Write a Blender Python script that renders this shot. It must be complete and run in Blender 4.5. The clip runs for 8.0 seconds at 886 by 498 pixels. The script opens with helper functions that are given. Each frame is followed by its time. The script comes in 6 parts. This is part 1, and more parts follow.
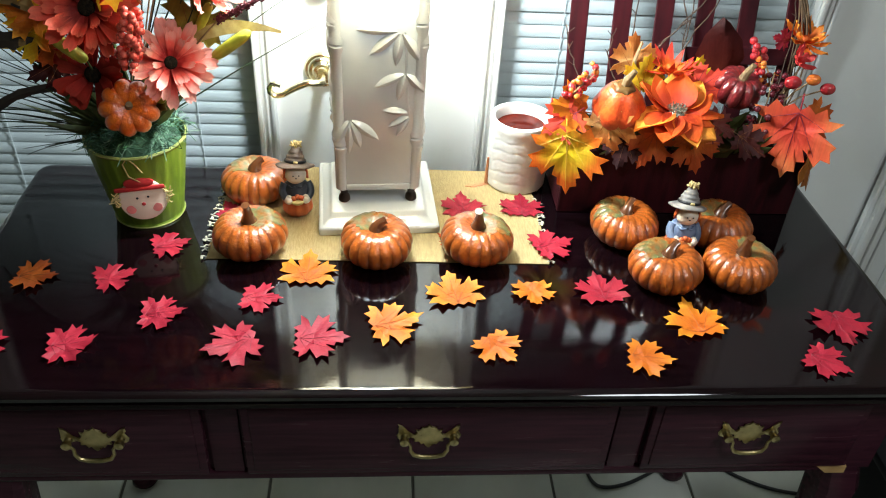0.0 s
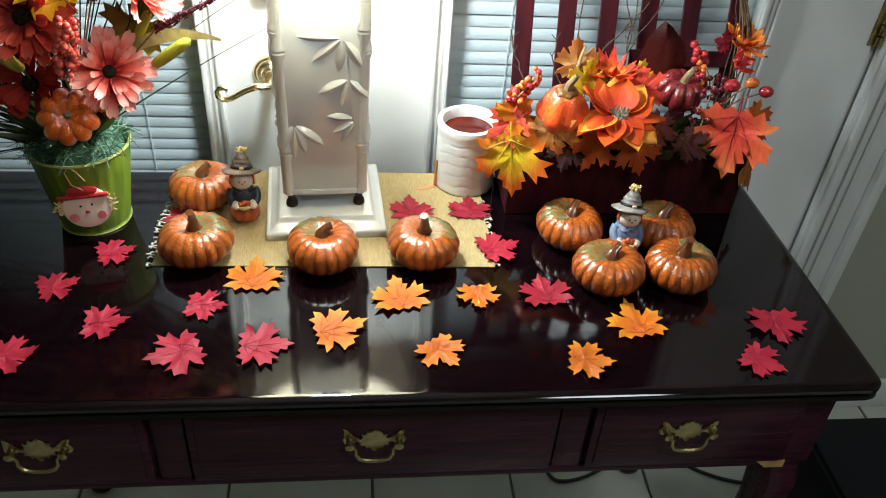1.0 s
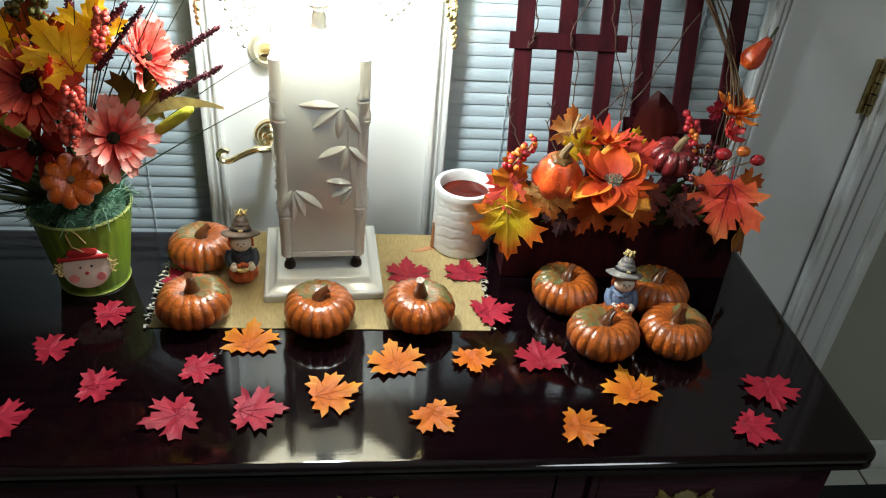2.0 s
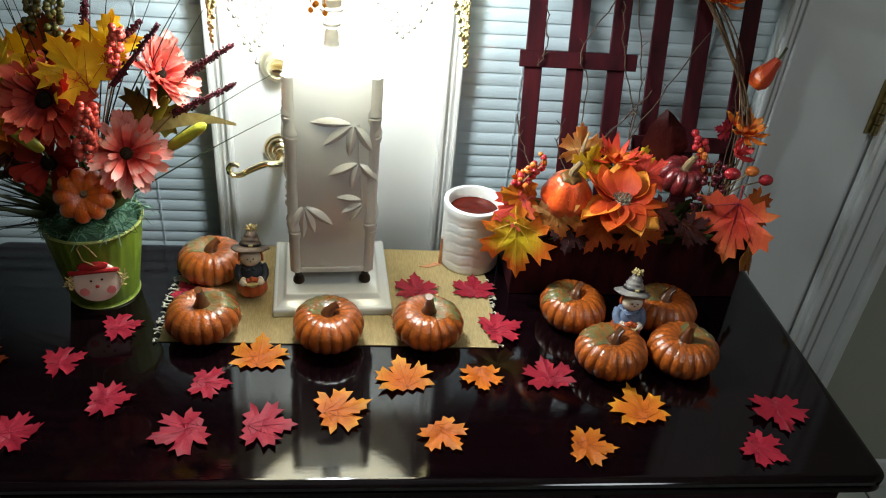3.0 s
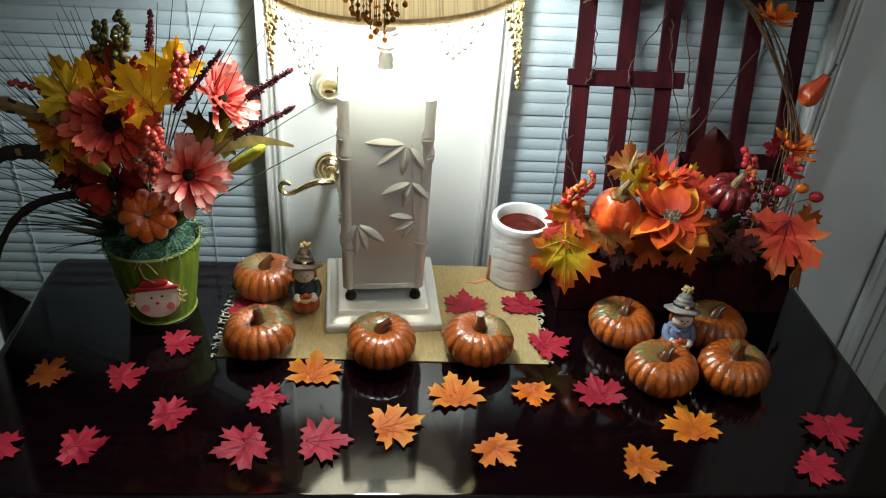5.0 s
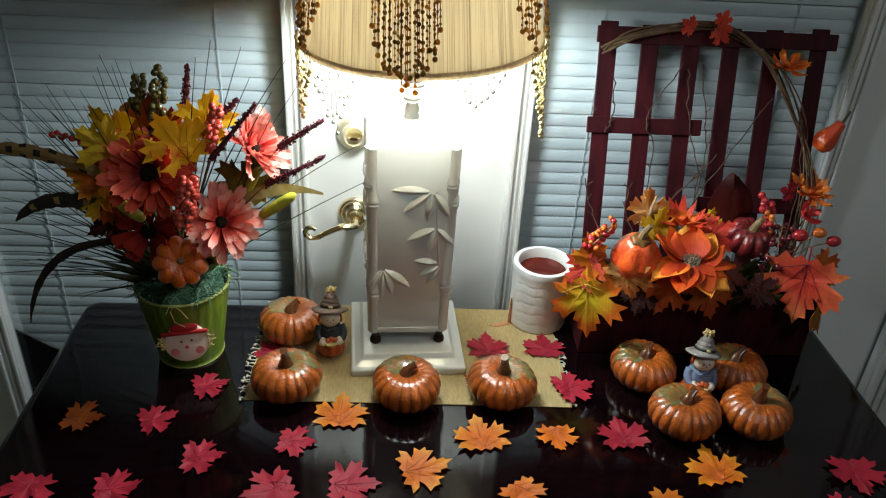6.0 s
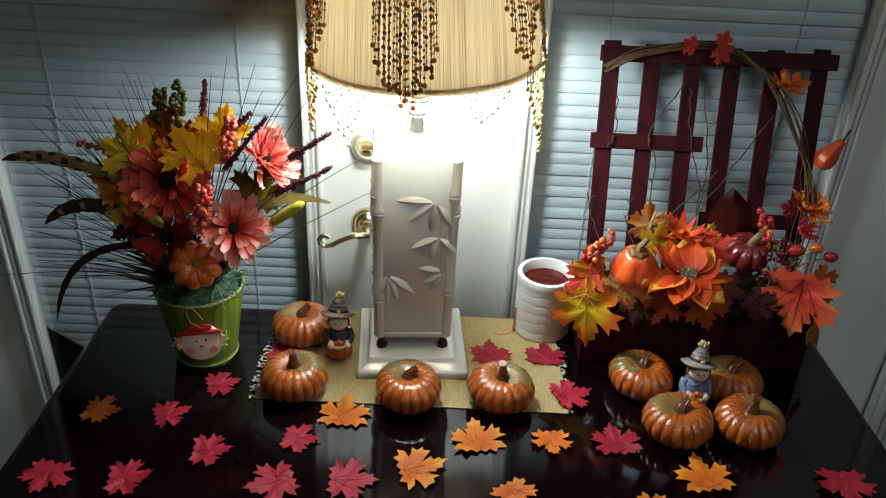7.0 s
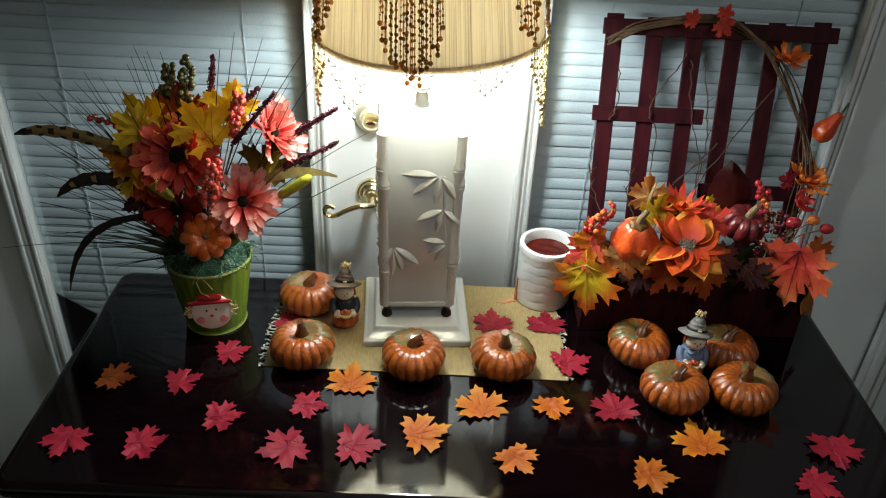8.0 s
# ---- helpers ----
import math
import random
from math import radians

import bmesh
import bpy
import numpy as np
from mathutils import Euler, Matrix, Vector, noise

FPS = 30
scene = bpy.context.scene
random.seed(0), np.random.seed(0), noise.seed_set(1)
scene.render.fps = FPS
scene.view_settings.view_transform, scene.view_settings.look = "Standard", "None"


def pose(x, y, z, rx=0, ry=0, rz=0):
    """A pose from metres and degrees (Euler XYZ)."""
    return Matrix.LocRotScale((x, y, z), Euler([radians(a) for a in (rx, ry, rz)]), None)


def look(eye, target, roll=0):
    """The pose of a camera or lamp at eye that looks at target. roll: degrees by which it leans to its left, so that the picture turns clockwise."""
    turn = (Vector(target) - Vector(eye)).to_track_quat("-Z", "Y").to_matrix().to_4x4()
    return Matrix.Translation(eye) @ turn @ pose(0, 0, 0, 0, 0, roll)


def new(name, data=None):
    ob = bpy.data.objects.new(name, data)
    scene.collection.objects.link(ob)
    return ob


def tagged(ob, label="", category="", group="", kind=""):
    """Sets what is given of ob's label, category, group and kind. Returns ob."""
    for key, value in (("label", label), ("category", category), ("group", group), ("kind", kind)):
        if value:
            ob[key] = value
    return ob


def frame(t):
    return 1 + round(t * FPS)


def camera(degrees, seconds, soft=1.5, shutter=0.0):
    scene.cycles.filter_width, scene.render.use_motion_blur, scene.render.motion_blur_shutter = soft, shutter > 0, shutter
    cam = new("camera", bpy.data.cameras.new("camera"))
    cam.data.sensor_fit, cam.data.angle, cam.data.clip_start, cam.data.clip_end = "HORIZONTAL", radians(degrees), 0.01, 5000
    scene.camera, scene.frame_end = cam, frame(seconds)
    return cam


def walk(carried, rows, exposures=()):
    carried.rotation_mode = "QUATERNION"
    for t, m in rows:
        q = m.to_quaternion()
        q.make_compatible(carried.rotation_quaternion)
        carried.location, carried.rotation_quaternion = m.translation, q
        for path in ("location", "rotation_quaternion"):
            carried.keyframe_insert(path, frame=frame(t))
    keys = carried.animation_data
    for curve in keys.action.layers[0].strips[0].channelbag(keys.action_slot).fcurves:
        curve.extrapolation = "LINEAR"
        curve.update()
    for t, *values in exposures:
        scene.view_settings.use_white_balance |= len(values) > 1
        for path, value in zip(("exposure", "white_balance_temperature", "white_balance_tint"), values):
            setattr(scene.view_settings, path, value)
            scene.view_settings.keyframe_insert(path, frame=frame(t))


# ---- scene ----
cam = camera(57.6, 8.0, soft=1.05)
PATH = [
    (0, (-0.0607, -0.6269, 1.4469), (0.0648, 0.648, 0.4554), 3.9),
    (0.5, (-0.0405, -0.6278, 1.4566), (0.1118, 0.6399, 0.4587), 4.2),
    (1, (-0.0227, -0.6253, 1.4704), (0.1531, 0.6334, 0.466), 4.7),
    (1.5, (-0.0138, -0.6213, 1.4874), (0.1596, 0.661, 0.5121), 4.7),
    (1.7, (-0.017, -0.6213, 1.4906), (0.1612, 0.6828, 0.5462), 4.9),
    (3, (-0.0316, -0.6172, 1.5044), (0.1434, 0.7104, 0.5923), 5.5),
    (3.5, (-0.0446, -0.6205, 1.5044), (0.1029, 0.7128, 0.5964), 4.8),
    (4, (-0.0543, -0.618, 1.5101), (0.0648, 0.7104, 0.5907), 4.1),
    (4.2, (-0.0559, -0.6188, 1.5165), (0.0599, 0.7039, 0.5891), 4.0),
    (5.3, (-0.064, -0.6253, 1.5271), (0.0494, 0.7371, 0.6579), 4.0),
    (5.5, (-0.064, -0.6326, 1.5335), (0.0356, 0.7452, 0.6879), 3.7),
    (6, (-0.0867, -0.635, 1.54), (0.0097, 0.7484, 0.7025), 3.4),
    (6.5, (-0.0591, -0.6561, 1.5489), (0.0356, 0.7395, 0.7308), 4.1),
    (7, (-0.0389, -0.6804, 1.5603), (-0.0178, 0.7177, 0.7438), 2.8),
    (7.5, (-0.0243, -0.7031, 1.5773), (-0.013, 0.6877, 0.7462), 2.9),
    (8, (-0.0486, -0.6942, 1.5878), (-0.0211, 0.6626, 0.7041), 3.0),
]
walk(cam, [(t, look(eye, target, roll)) for t, eye, target, roll in PATH],
     exposures=((0.0, 1.36), (0.5, 1.30), (1.0, 1.00), (1.5, 0.72), (3.0, 0.28), (3.5, 0.20), (4.0, 0.24), (5.5, 0.05), (6.5, -0.03), (8.0, 0.08)))

# ---- light ----
world = bpy.data.worlds.new("night")
scene.world = world
world.use_nodes = True
world.node_tree.nodes["Background"].inputs[0].default_value = (0.02, 0.025, 0.035, 1)
world.node_tree.nodes["Background"].inputs[1].default_value = 0.3

AXIS = (-0.068, 0.395)          # the table lamp's upright axis
bulb_data = bpy.data.lights.new("bulb", "POINT")
bulb_data.energy, bulb_data.shadow_soft_size, bulb_data.color = 15.5, 0.040, (0.81, 0.93, 1.0)
bulb_light = new("bulb_light", bulb_data)
bulb_light.matrix_basis = pose(AXIS[0], AXIS[1] - 0.012, 1.287)
# added fill lamp out of view, placed to lift the room's dim light
room_data = bpy.data.lights.new("room", "AREA")
room_data.shape, room_data.size, room_data.energy, room_data.color = "DISK", 0.5, 6.8, (0.87, 0.95, 1.0)
room_light = new("room_light", room_data)
room_light.matrix_basis = pose(0.95, -0.95, 2.40)

# ---- materials ----


def nodes_of(name):
    m = bpy.data.materials.new(name)
    m.use_nodes = True
    return m, m.node_tree.nodes, m.node_tree.links, m.node_tree.nodes["Principled BSDF"]


def material(name, a, b=None, rough=0.5, metal=0.0, scale=30.0, bump=0.0, bump_scale=200.0, coat=0.0, stretch=(1, 1, 1),
             island=0.0, rough_var=0.1, trans=0.0, detail=4.0, each=0.0, spec=0.5):
    """A surface that varies between the colours a and b by noise, with fine relief and uneven gloss."""
    m, n, l, p = nodes_of(name)
    b = b or tuple(c * 0.75 for c in a)
    co = n.new("ShaderNodeTexCoord")
    mp = n.new("ShaderNodeMapping")
    mp.inputs["Scale"].default_value = stretch
    l.new(co.outputs["Object"], mp.inputs[0])
    t1 = n.new("ShaderNodeTexNoise")
    t1.inputs["Scale"].default_value, t1.inputs["Detail"].default_value = scale, detail
    l.new(mp.outputs[0], t1.inputs["Vector"])
    ramp = n.new("ShaderNodeValToRGB")
    ramp.color_ramp.elements[0].position, ramp.color_ramp.elements[1].position = 0.35, 0.65
    ramp.color_ramp.elements[0].color, ramp.color_ramp.elements[1].color = (*b, 1), (*a, 1)
    l.new(t1.outputs[0], ramp.inputs[0])
    col = ramp.outputs[0]
    if island or each:
        hs = n.new("ShaderNodeHueSaturation")
        src = n.new("ShaderNodeNewGeometry").outputs["Random Per Island"] if island else n.new("ShaderNodeObjectInfo").outputs["Random"]
        mr = n.new("ShaderNodeMapRange")
        k = island or each
        mr.inputs[3].default_value, mr.inputs[4].default_value = 1 - k, 1 + k
        l.new(src, mr.inputs[0])
        l.new(mr.outputs[0], hs.inputs["Value"])
        l.new(col, hs.inputs["Color"])
        col = hs.outputs[0]
    l.new(col, p.inputs["Base Color"])
    t2 = n.new("ShaderNodeTexNoise")
    t2.inputs["Scale"].default_value, t2.inputs["Detail"].default_value = bump_scale, 3.0
    l.new(mp.outputs[0], t2.inputs["Vector"])
    rr = n.new("ShaderNodeMapRange")
    rr.inputs[3].default_value, rr.inputs[4].default_value = max(rough - rough_var, 0.02), rough + rough_var
    l.new(t1.outputs[0], rr.inputs[0])
    l.new(rr.outputs[0], p.inputs["Roughness"])
    p.inputs["Metallic"].default_value = metal
    p.inputs["Specular IOR Level"].default_value = spec
    p.inputs["Coat Weight"].default_value = coat
    p.inputs["Coat Roughness"].default_value = 0.06
    if bump:
        bp = n.new("ShaderNodeBump")
        bp.inputs["Strength"].default_value, bp.inputs["Distance"].default_value = bump, 0.002
        l.new(t2.outputs[0], bp.inputs["Height"])
        l.new(bp.outputs[0], p.inputs["Normal"])
    if trans:
        tr = n.new("ShaderNodeBsdfTranslucent")
        l.new(col, tr.inputs[0])
        mix = n.new("ShaderNodeMixShader")
        mix.inputs[0].default_value = trans
        l.new(p.outputs[0], mix.inputs[1])
        l.new(tr.outputs[0], mix.inputs[2])
        l.new(mix.outputs[0], n["Material Output"].inputs[0])
    return m


def radial_material(name, inner, outer, edge, reach, rough=0.55, trans=0.30, centre=(0, 0, 0), each=0.12):
    """A leaf or petal cloth: the colour runs outwards from the centre, with blotches and a woven relief."""
    m, n, l, p = nodes_of(name)
    co = n.new("ShaderNodeTexCoord")
    sub = n.new("ShaderNodeVectorMath")
    sub.operation = "SUBTRACT"
    sub.inputs[1].default_value = centre
    l.new(co.outputs["Object"], sub.inputs[0])
    ln = n.new("ShaderNodeVectorMath")
    ln.operation = "LENGTH"
    l.new(sub.outputs[0], ln.inputs[0])
    ns = n.new("ShaderNodeTexNoise")
    ns.inputs["Scale"].default_value, ns.inputs["Detail"].default_value = 1.6 / reach, 5.0
    l.new(co.outputs["Object"], ns.inputs["Vector"])
    dv = n.new("ShaderNodeMath")
    dv.operation, dv.inputs[1].default_value = "DIVIDE", reach
    l.new(ln.outputs["Value"], dv.inputs[0])
    ad = n.new("ShaderNodeMath")
    ad.operation = "MULTIPLY_ADD"
    ad.inputs[1].default_value, ad.inputs[2].default_value = 0.9, -0.45
    l.new(ns.outputs[0], ad.inputs[0])
    sm = n.new("ShaderNodeMath")
    l.new(dv.outputs[0], sm.inputs[0])
    l.new(ad.outputs[0], sm.inputs[1])
    ramp = n.new("ShaderNodeValToRGB")
    ramp.color_ramp.elements[0].color, ramp.color_ramp.elements[1].color = (*inner, 1), (*edge, 1)
    ramp.color_ramp.elements[0].position = 0.25
    mid = ramp.color_ramp.elements.new(0.62)
    mid.color = (*outer, 1)
    l.new(sm.outputs[0], ramp.inputs[0])
    hs = n.new("ShaderNodeHueSaturation")
    mr = n.new("ShaderNodeMapRange")
    mr.inputs[3].default_value, mr.inputs[4].default_value = 1 - each, 1 + each
    l.new(n.new("ShaderNodeObjectInfo").outputs["Random"], mr.inputs[0])
    mp = n.new("ShaderNodeMapping")
    mp.inputs["Scale"].default_value = (420, 22, 60)
    l.new(co.outputs["Object"], mp.inputs[0])
    st = n.new("ShaderNodeTexNoise")
    st.inputs["Scale"].default_value, st.inputs["Detail"].default_value = 1.0, 3.0
    l.new(mp.outputs[0], st.inputs["Vector"])
    sr = n.new("ShaderNodeMapRange")
    sr.inputs[1].default_value, sr.inputs[2].default_value = 0.3, 0.7
    sr.inputs[3].default_value, sr.inputs[4].default_value = 0.90, 1.07
    l.new(st.outputs[0], sr.inputs[0])
    both = n.new("ShaderNodeMath")
    both.operation = "MULTIPLY"
    l.new(mr.outputs[0], both.inputs[0])
    l.new(sr.outputs[0], both.inputs[1])
    l.new(both.outputs[0], hs.inputs["Value"])
    l.new(ramp.outputs[0], hs.inputs["Color"])
    l.new(hs.outputs[0], p.inputs["Base Color"])
    p.inputs["Roughness"].default_value = rough
    p.inputs["Specular IOR Level"].default_value = 0.3
    nb = n.new("ShaderNodeTexNoise")
    nb.inputs["Scale"].default_value = 300
    l.new(co.outputs["Object"], nb.inputs["Vector"])
    bp = n.new("ShaderNodeBump")
    bp.inputs["Strength"].default_value, bp.inputs["Distance"].default_value = 0.25, 0.002
    l.new(nb.outputs[0], bp.inputs["Height"])
    l.new(bp.outputs[0], p.inputs["Normal"])
    tr = n.new("ShaderNodeBsdfTranslucent")
    l.new(hs.outputs[0], tr.inputs[0])
    mix = n.new("ShaderNodeMixShader")
    mix.inputs[0].default_value = trans
    l.new(p.outputs[0], mix.inputs[1])
    l.new(tr.outputs[0], mix.inputs[2])
    l.new(mix.outputs[0], n["Material Output"].inputs[0])
    return m


def pane_material(name):
    m, n, l, p = nodes_of(name)
    tp, gl, fr, mix = n.new("ShaderNodeBsdfTransparent"), n.new("ShaderNodeBsdfGlossy"), n.new("ShaderNodeFresnel"), n.new("ShaderNodeMixShader")
    gl.inputs["Roughness"].default_value = 0.01
    fr.inputs[0].default_value = 1.45
    tp.inputs[0].default_value = (0.93, 0.96, 0.95, 1)
    l.new(fr.outputs[0], mix.inputs[0])
    l.new(tp.outputs[0], mix.inputs[1])
    l.new(gl.outputs[0], mix.inputs[2])
    l.new(mix.outputs[0], n["Material Output"].inputs[0])
    return m


def shade_material(name, cloth, thread):
    """Gathered string cloth: fine upright threads that follow the shade round, with a soft glow through it."""
    m, n, l, p = nodes_of(name)
    co, sp = n.new("ShaderNodeTexCoord"), n.new("ShaderNodeSeparateXYZ")
    l.new(co.outputs["Object"], sp.inputs[0])
    an = n.new("ShaderNodeMath")
    an.operation = "ARCTAN2"
    l.new(sp.outputs[1], an.inputs[0])
    l.new(sp.outputs[0], an.inputs[1])
    fine = []
    for around, along in ((150.0, 3.0), (34.0, 6.0)):
        cb, mu, mz, ns = n.new("ShaderNodeCombineXYZ"), n.new("ShaderNodeMath"), n.new("ShaderNodeMath"), n.new("ShaderNodeTexNoise")
        mu.operation = mz.operation = "MULTIPLY"
        mu.inputs[1].default_value, mz.inputs[1].default_value = around, along
        l.new(an.outputs[0], mu.inputs[0])
        l.new(sp.outputs[2], mz.inputs[0])
        l.new(mu.outputs[0], cb.inputs[0])
        l.new(mz.outputs[0], cb.inputs[1])
        ns.inputs["Scale"].default_value, ns.inputs["Detail"].default_value = 1.0, 2.0
        l.new(cb.outputs[0], ns.inputs["Vector"])
        fine.append(ns)
    av = n.new("ShaderNodeMix")
    av.inputs[0].default_value = 0.3
    l.new(fine[0].outputs[0], av.inputs[2])
    l.new(fine[1].outputs[0], av.inputs[3])
    ramp = n.new("ShaderNodeValToRGB")
    ramp.color_ramp.elements[0].position, ramp.color_ramp.elements[1].position = 0.30, 0.52
    ramp.color_ramp.elements[0].color, ramp.color_ramp.elements[1].color = (*thread, 1), (*cloth, 1)
    l.new(av.outputs[0], ramp.inputs[0])
    l.new(ramp.outputs[0], p.inputs["Base Color"])
    p.inputs["Roughness"].default_value = 0.9
    bp = n.new("ShaderNodeBump")
    bp.inputs["Strength"].default_value, bp.inputs["Distance"].default_value = 0.3, 0.002
    l.new(fine[0].outputs[0], bp.inputs["Height"])
    l.new(bp.outputs[0], p.inputs["Normal"])
    tr, mix = n.new("ShaderNodeBsdfTranslucent"), n.new("ShaderNodeMixShader")
    l.new(ramp.outputs[0], tr.inputs[0])
    mix.inputs[0].default_value = 0.21
    l.new(p.outputs[0], mix.inputs[1])
    l.new(tr.outputs[0], mix.inputs[2])
    l.new(mix.outputs[0], n["Material Output"].inputs[0])
    return m


def pumpkin_material(name, skin, deep, blotch):
    """Glazed pumpkin: the glaze pools darker in the grooves (attribute 'rib'), mottled, with a glassy coat."""
    m, n, l, p = nodes_of(name)
    at = n.new("ShaderNodeAttribute")
    at.attribute_name = "rib"
    co = n.new("ShaderNodeTexCoord")
    ns = n.new("ShaderNodeTexNoise")
    ns.inputs["Scale"].default_value, ns.inputs["Detail"].default_value = 55, 6
    l.new(co.outputs["Object"], ns.inputs["Vector"])
    mx = n.new("ShaderNodeMix")
    mx.data_type = "RGBA"
    mx.inputs[6].default_value, mx.inputs[7].default_value = (*deep, 1), (*skin, 1)
    l.new(at.outputs["Fac"], mx.inputs[0])
    mx2 = n.new("ShaderNodeMix")
    mx2.data_type = "RGBA"
    mx2.inputs[7].default_value = (*blotch, 1)
    rp = n.new("ShaderNodeMapRange")
    rp.inputs[1].default_value, rp.inputs[2].default_value = 0.5, 0.75
    l.new(ns.outputs[0], rp.inputs[0])
    l.new(rp.outputs[0], mx2.inputs[0])
    l.new(mx.outputs[2], mx2.inputs[6])
    l.new(mx2.outputs[2], p.inputs["Base Color"])
    p.inputs["Roughness"].default_value = 0.28
    p.inputs["Coat Weight"].default_value, p.inputs["Coat Roughness"].default_value = 0.85, 0.035
    nb = n.new("ShaderNodeTexNoise")
    nb.inputs["Scale"].default_value, nb.inputs["Detail"].default_value = 300, 2
    l.new(co.outputs["Object"], nb.inputs["Vector"])
    bp = n.new("ShaderNodeBump")
    bp.inputs["Strength"].default_value, bp.inputs["Distance"].default_value = 0.65, 0.0020
    l.new(nb.outputs[0], bp.inputs["Height"])
    soft = n.new("ShaderNodeBump")
    soft.inputs["Strength"].default_value, soft.inputs["Distance"].default_value = 0.42, 0.0020
    l.new(nb.outputs[0], soft.inputs["Height"])
    l.new(soft.outputs[0], p.inputs["Normal"])
    l.new(bp.outputs[0], p.inputs["Coat Normal"])
    return m


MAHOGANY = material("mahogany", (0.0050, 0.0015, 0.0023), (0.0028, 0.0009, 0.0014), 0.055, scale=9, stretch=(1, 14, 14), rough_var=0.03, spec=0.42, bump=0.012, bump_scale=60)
# same wood as the darkened top, its colour lifted for light on the front
MAHOGANY_DULL_LIT = material("mahogany_dull", (0.062, 0.0165, 0.027), (0.036, 0.0105, 0.018), 0.24, scale=9, stretch=(1, 14, 14), bump=0.05, spec=0.13)
RAW_WOOD = material("raw_wood", (0.55, 0.34, 0.13), (0.42, 0.24, 0.09), 0.7, scale=40, bump=0.3)
RED_WOOD = material("red_stained_wood", (0.055, 0.0045, 0.008), (0.026, 0.0028, 0.005), 0.6, scale=14, stretch=(6, 6, 1), bump=0.15, spec=0.2)
PAINT = material("white_door_paint", (0.80, 0.80, 0.78), (0.76, 0.76, 0.74), 0.38, scale=6, bump=0.04, bump_scale=120)
SLAT = material("white_slat_enamel", (0.81, 0.83, 0.84), (0.77, 0.79, 0.81), 0.4, scale=8, each=0.04)
WALL = material("olive_beige_wall_paint", (0.42, 0.42, 0.34), (0.37, 0.37, 0.30), 0.85, scale=3, bump=0.15, bump_scale=90)
CEILING = material("ceiling_paint", (0.75, 0.74, 0.70), None, 0.9, scale=2, bump=0.2)
TILE = material("pale_floor_tile", (0.55, 0.56, 0.50), (0.44, 0.45, 0.40), 0.3, scale=5, bump=0.06, each=0.05)
GROUT = material("dark_grout", (0.10, 0.095, 0.075), None, 0.9, scale=40, bump=0.3)
BRASS = material("aged_brass", (0.62, 0.50, 0.24), (0.40, 0.32, 0.15), 0.30, metal=1.0, scale=70, bump=0.1)
BRASS_BRIGHT = material("polished_brass", (0.86, 0.76, 0.52), (0.74, 0.63, 0.40), 0.20, metal=1.0, scale=40, rough_var=0.05)
BRASS_SATIN = material("worn_satin_brass", (0.84, 0.76, 0.58), (0.70, 0.62, 0.45), 0.5, metal=0.8, scale=40)
RUBBER = material("black_plastic", (0.006, 0.006, 0.008), None, 0.5, spec=0.2)
CABLE = material("black_cable", (0.010, 0.010, 0.012), None, 0.45)
PANE = pane_material("clear_pane")
CERAMIC = material("white_glazed_ceramic", (0.70, 0.71, 0.70), (0.65, 0.66, 0.65), 0.16, scale=8, coat=0.9, rough_var=0.05, bump=0.06, bump_scale=45)
BRONZE = material("dark_bronze", (0.05, 0.032, 0.022), (0.03, 0.02, 0.014), 0.4, metal=0.6, scale=60, bump=0.2)
METAL = material("satin_nickel", (0.80, 0.77, 0.70), None, 0.42, metal=1.0)
SHADE = shade_material("string_shade_cloth", (0.84, 0.745, 0.565), (0.46, 0.345, 0.20))
TRIMBAND = material("shade_hem_cloth", (0.80, 0.68, 0.50), None, 0.9, scale=200, bump=0.3, trans=0.55)
BEAD = material("bronze_glass_beads", (0.74, 0.40, 0.085), (0.46, 0.23, 0.045), 0.18, scale=90, island=0.4, coat=0.8, trans=0.50)
BEAD_GOLD = material("pale_gold_beads", (0.80, 0.68, 0.36), (0.62, 0.48, 0.20), 0.25, metal=0.55, scale=90, island=0.3, coat=0.4)
BEAD_CLEAR = material("clear_glass_beads", (0.66, 0.64, 0.58), (0.46, 0.43, 0.37), 0.12, metal=0.8, scale=90, island=0.4)
RAFFIA = material("woven_raffia", (0.46, 0.345, 0.155), (0.37, 0.265, 0.11), 0.75, scale=60, stretch=(8, 1.4, 1), bump=0.45, bump_scale=150)
FRINGE = material("cream_fringe", (0.62, 0.56, 0.44), None, 0.9, scale=90, bump=0.3)
PUMPKIN = pumpkin_material("glazed_pumpkin", (0.46, 0.105, 0.014), (0.16, 0.034, 0.007), (0.21, 0.048, 0.009))
PUMPKIN_PLAIN = pumpkin_material("painted_pumpkin", (0.95, 0.18, 0.010), (0.62, 0.07, 0.006), (0.90, 0.14, 0.008))
PUMPKIN_MAROON = pumpkin_material("maroon_pumpkin", (0.22, 0.018, 0.020), (0.06, 0.006, 0.010), (0.16, 0.015, 0.02))
GOURD_SKIN = pumpkin_material("orange_gourd", (0.76, 0.085, 0.018), (0.50, 0.045, 0.010), (0.84, 0.16, 0.022))
STEM = material("glazed_stem", (0.14, 0.044, 0.012), (0.075, 0.024, 0.008), 0.3, spec=0.35, scale=60, coat=0.6, bump=0.3)
GLAZE_GREEN = material("glazed_green_leaf", (0.125, 0.155, 0.062), (0.30, 0.105, 0.022), 0.3, spec=0.4, scale=75, coat=0.65, bump=0.5, bump_scale=230)
DRY_STEM = material("dry_stem", (0.34, 0.23, 0.11), (0.20, 0.12, 0.06), 0.8, scale=60, bump=0.5)
BUCKET = material("green_painted_tin", (0.22, 0.32, 0.025), (0.12, 0.19, 0.015), 0.42, scale=12, stretch=(7, 7, 0.4), bump=0.08)
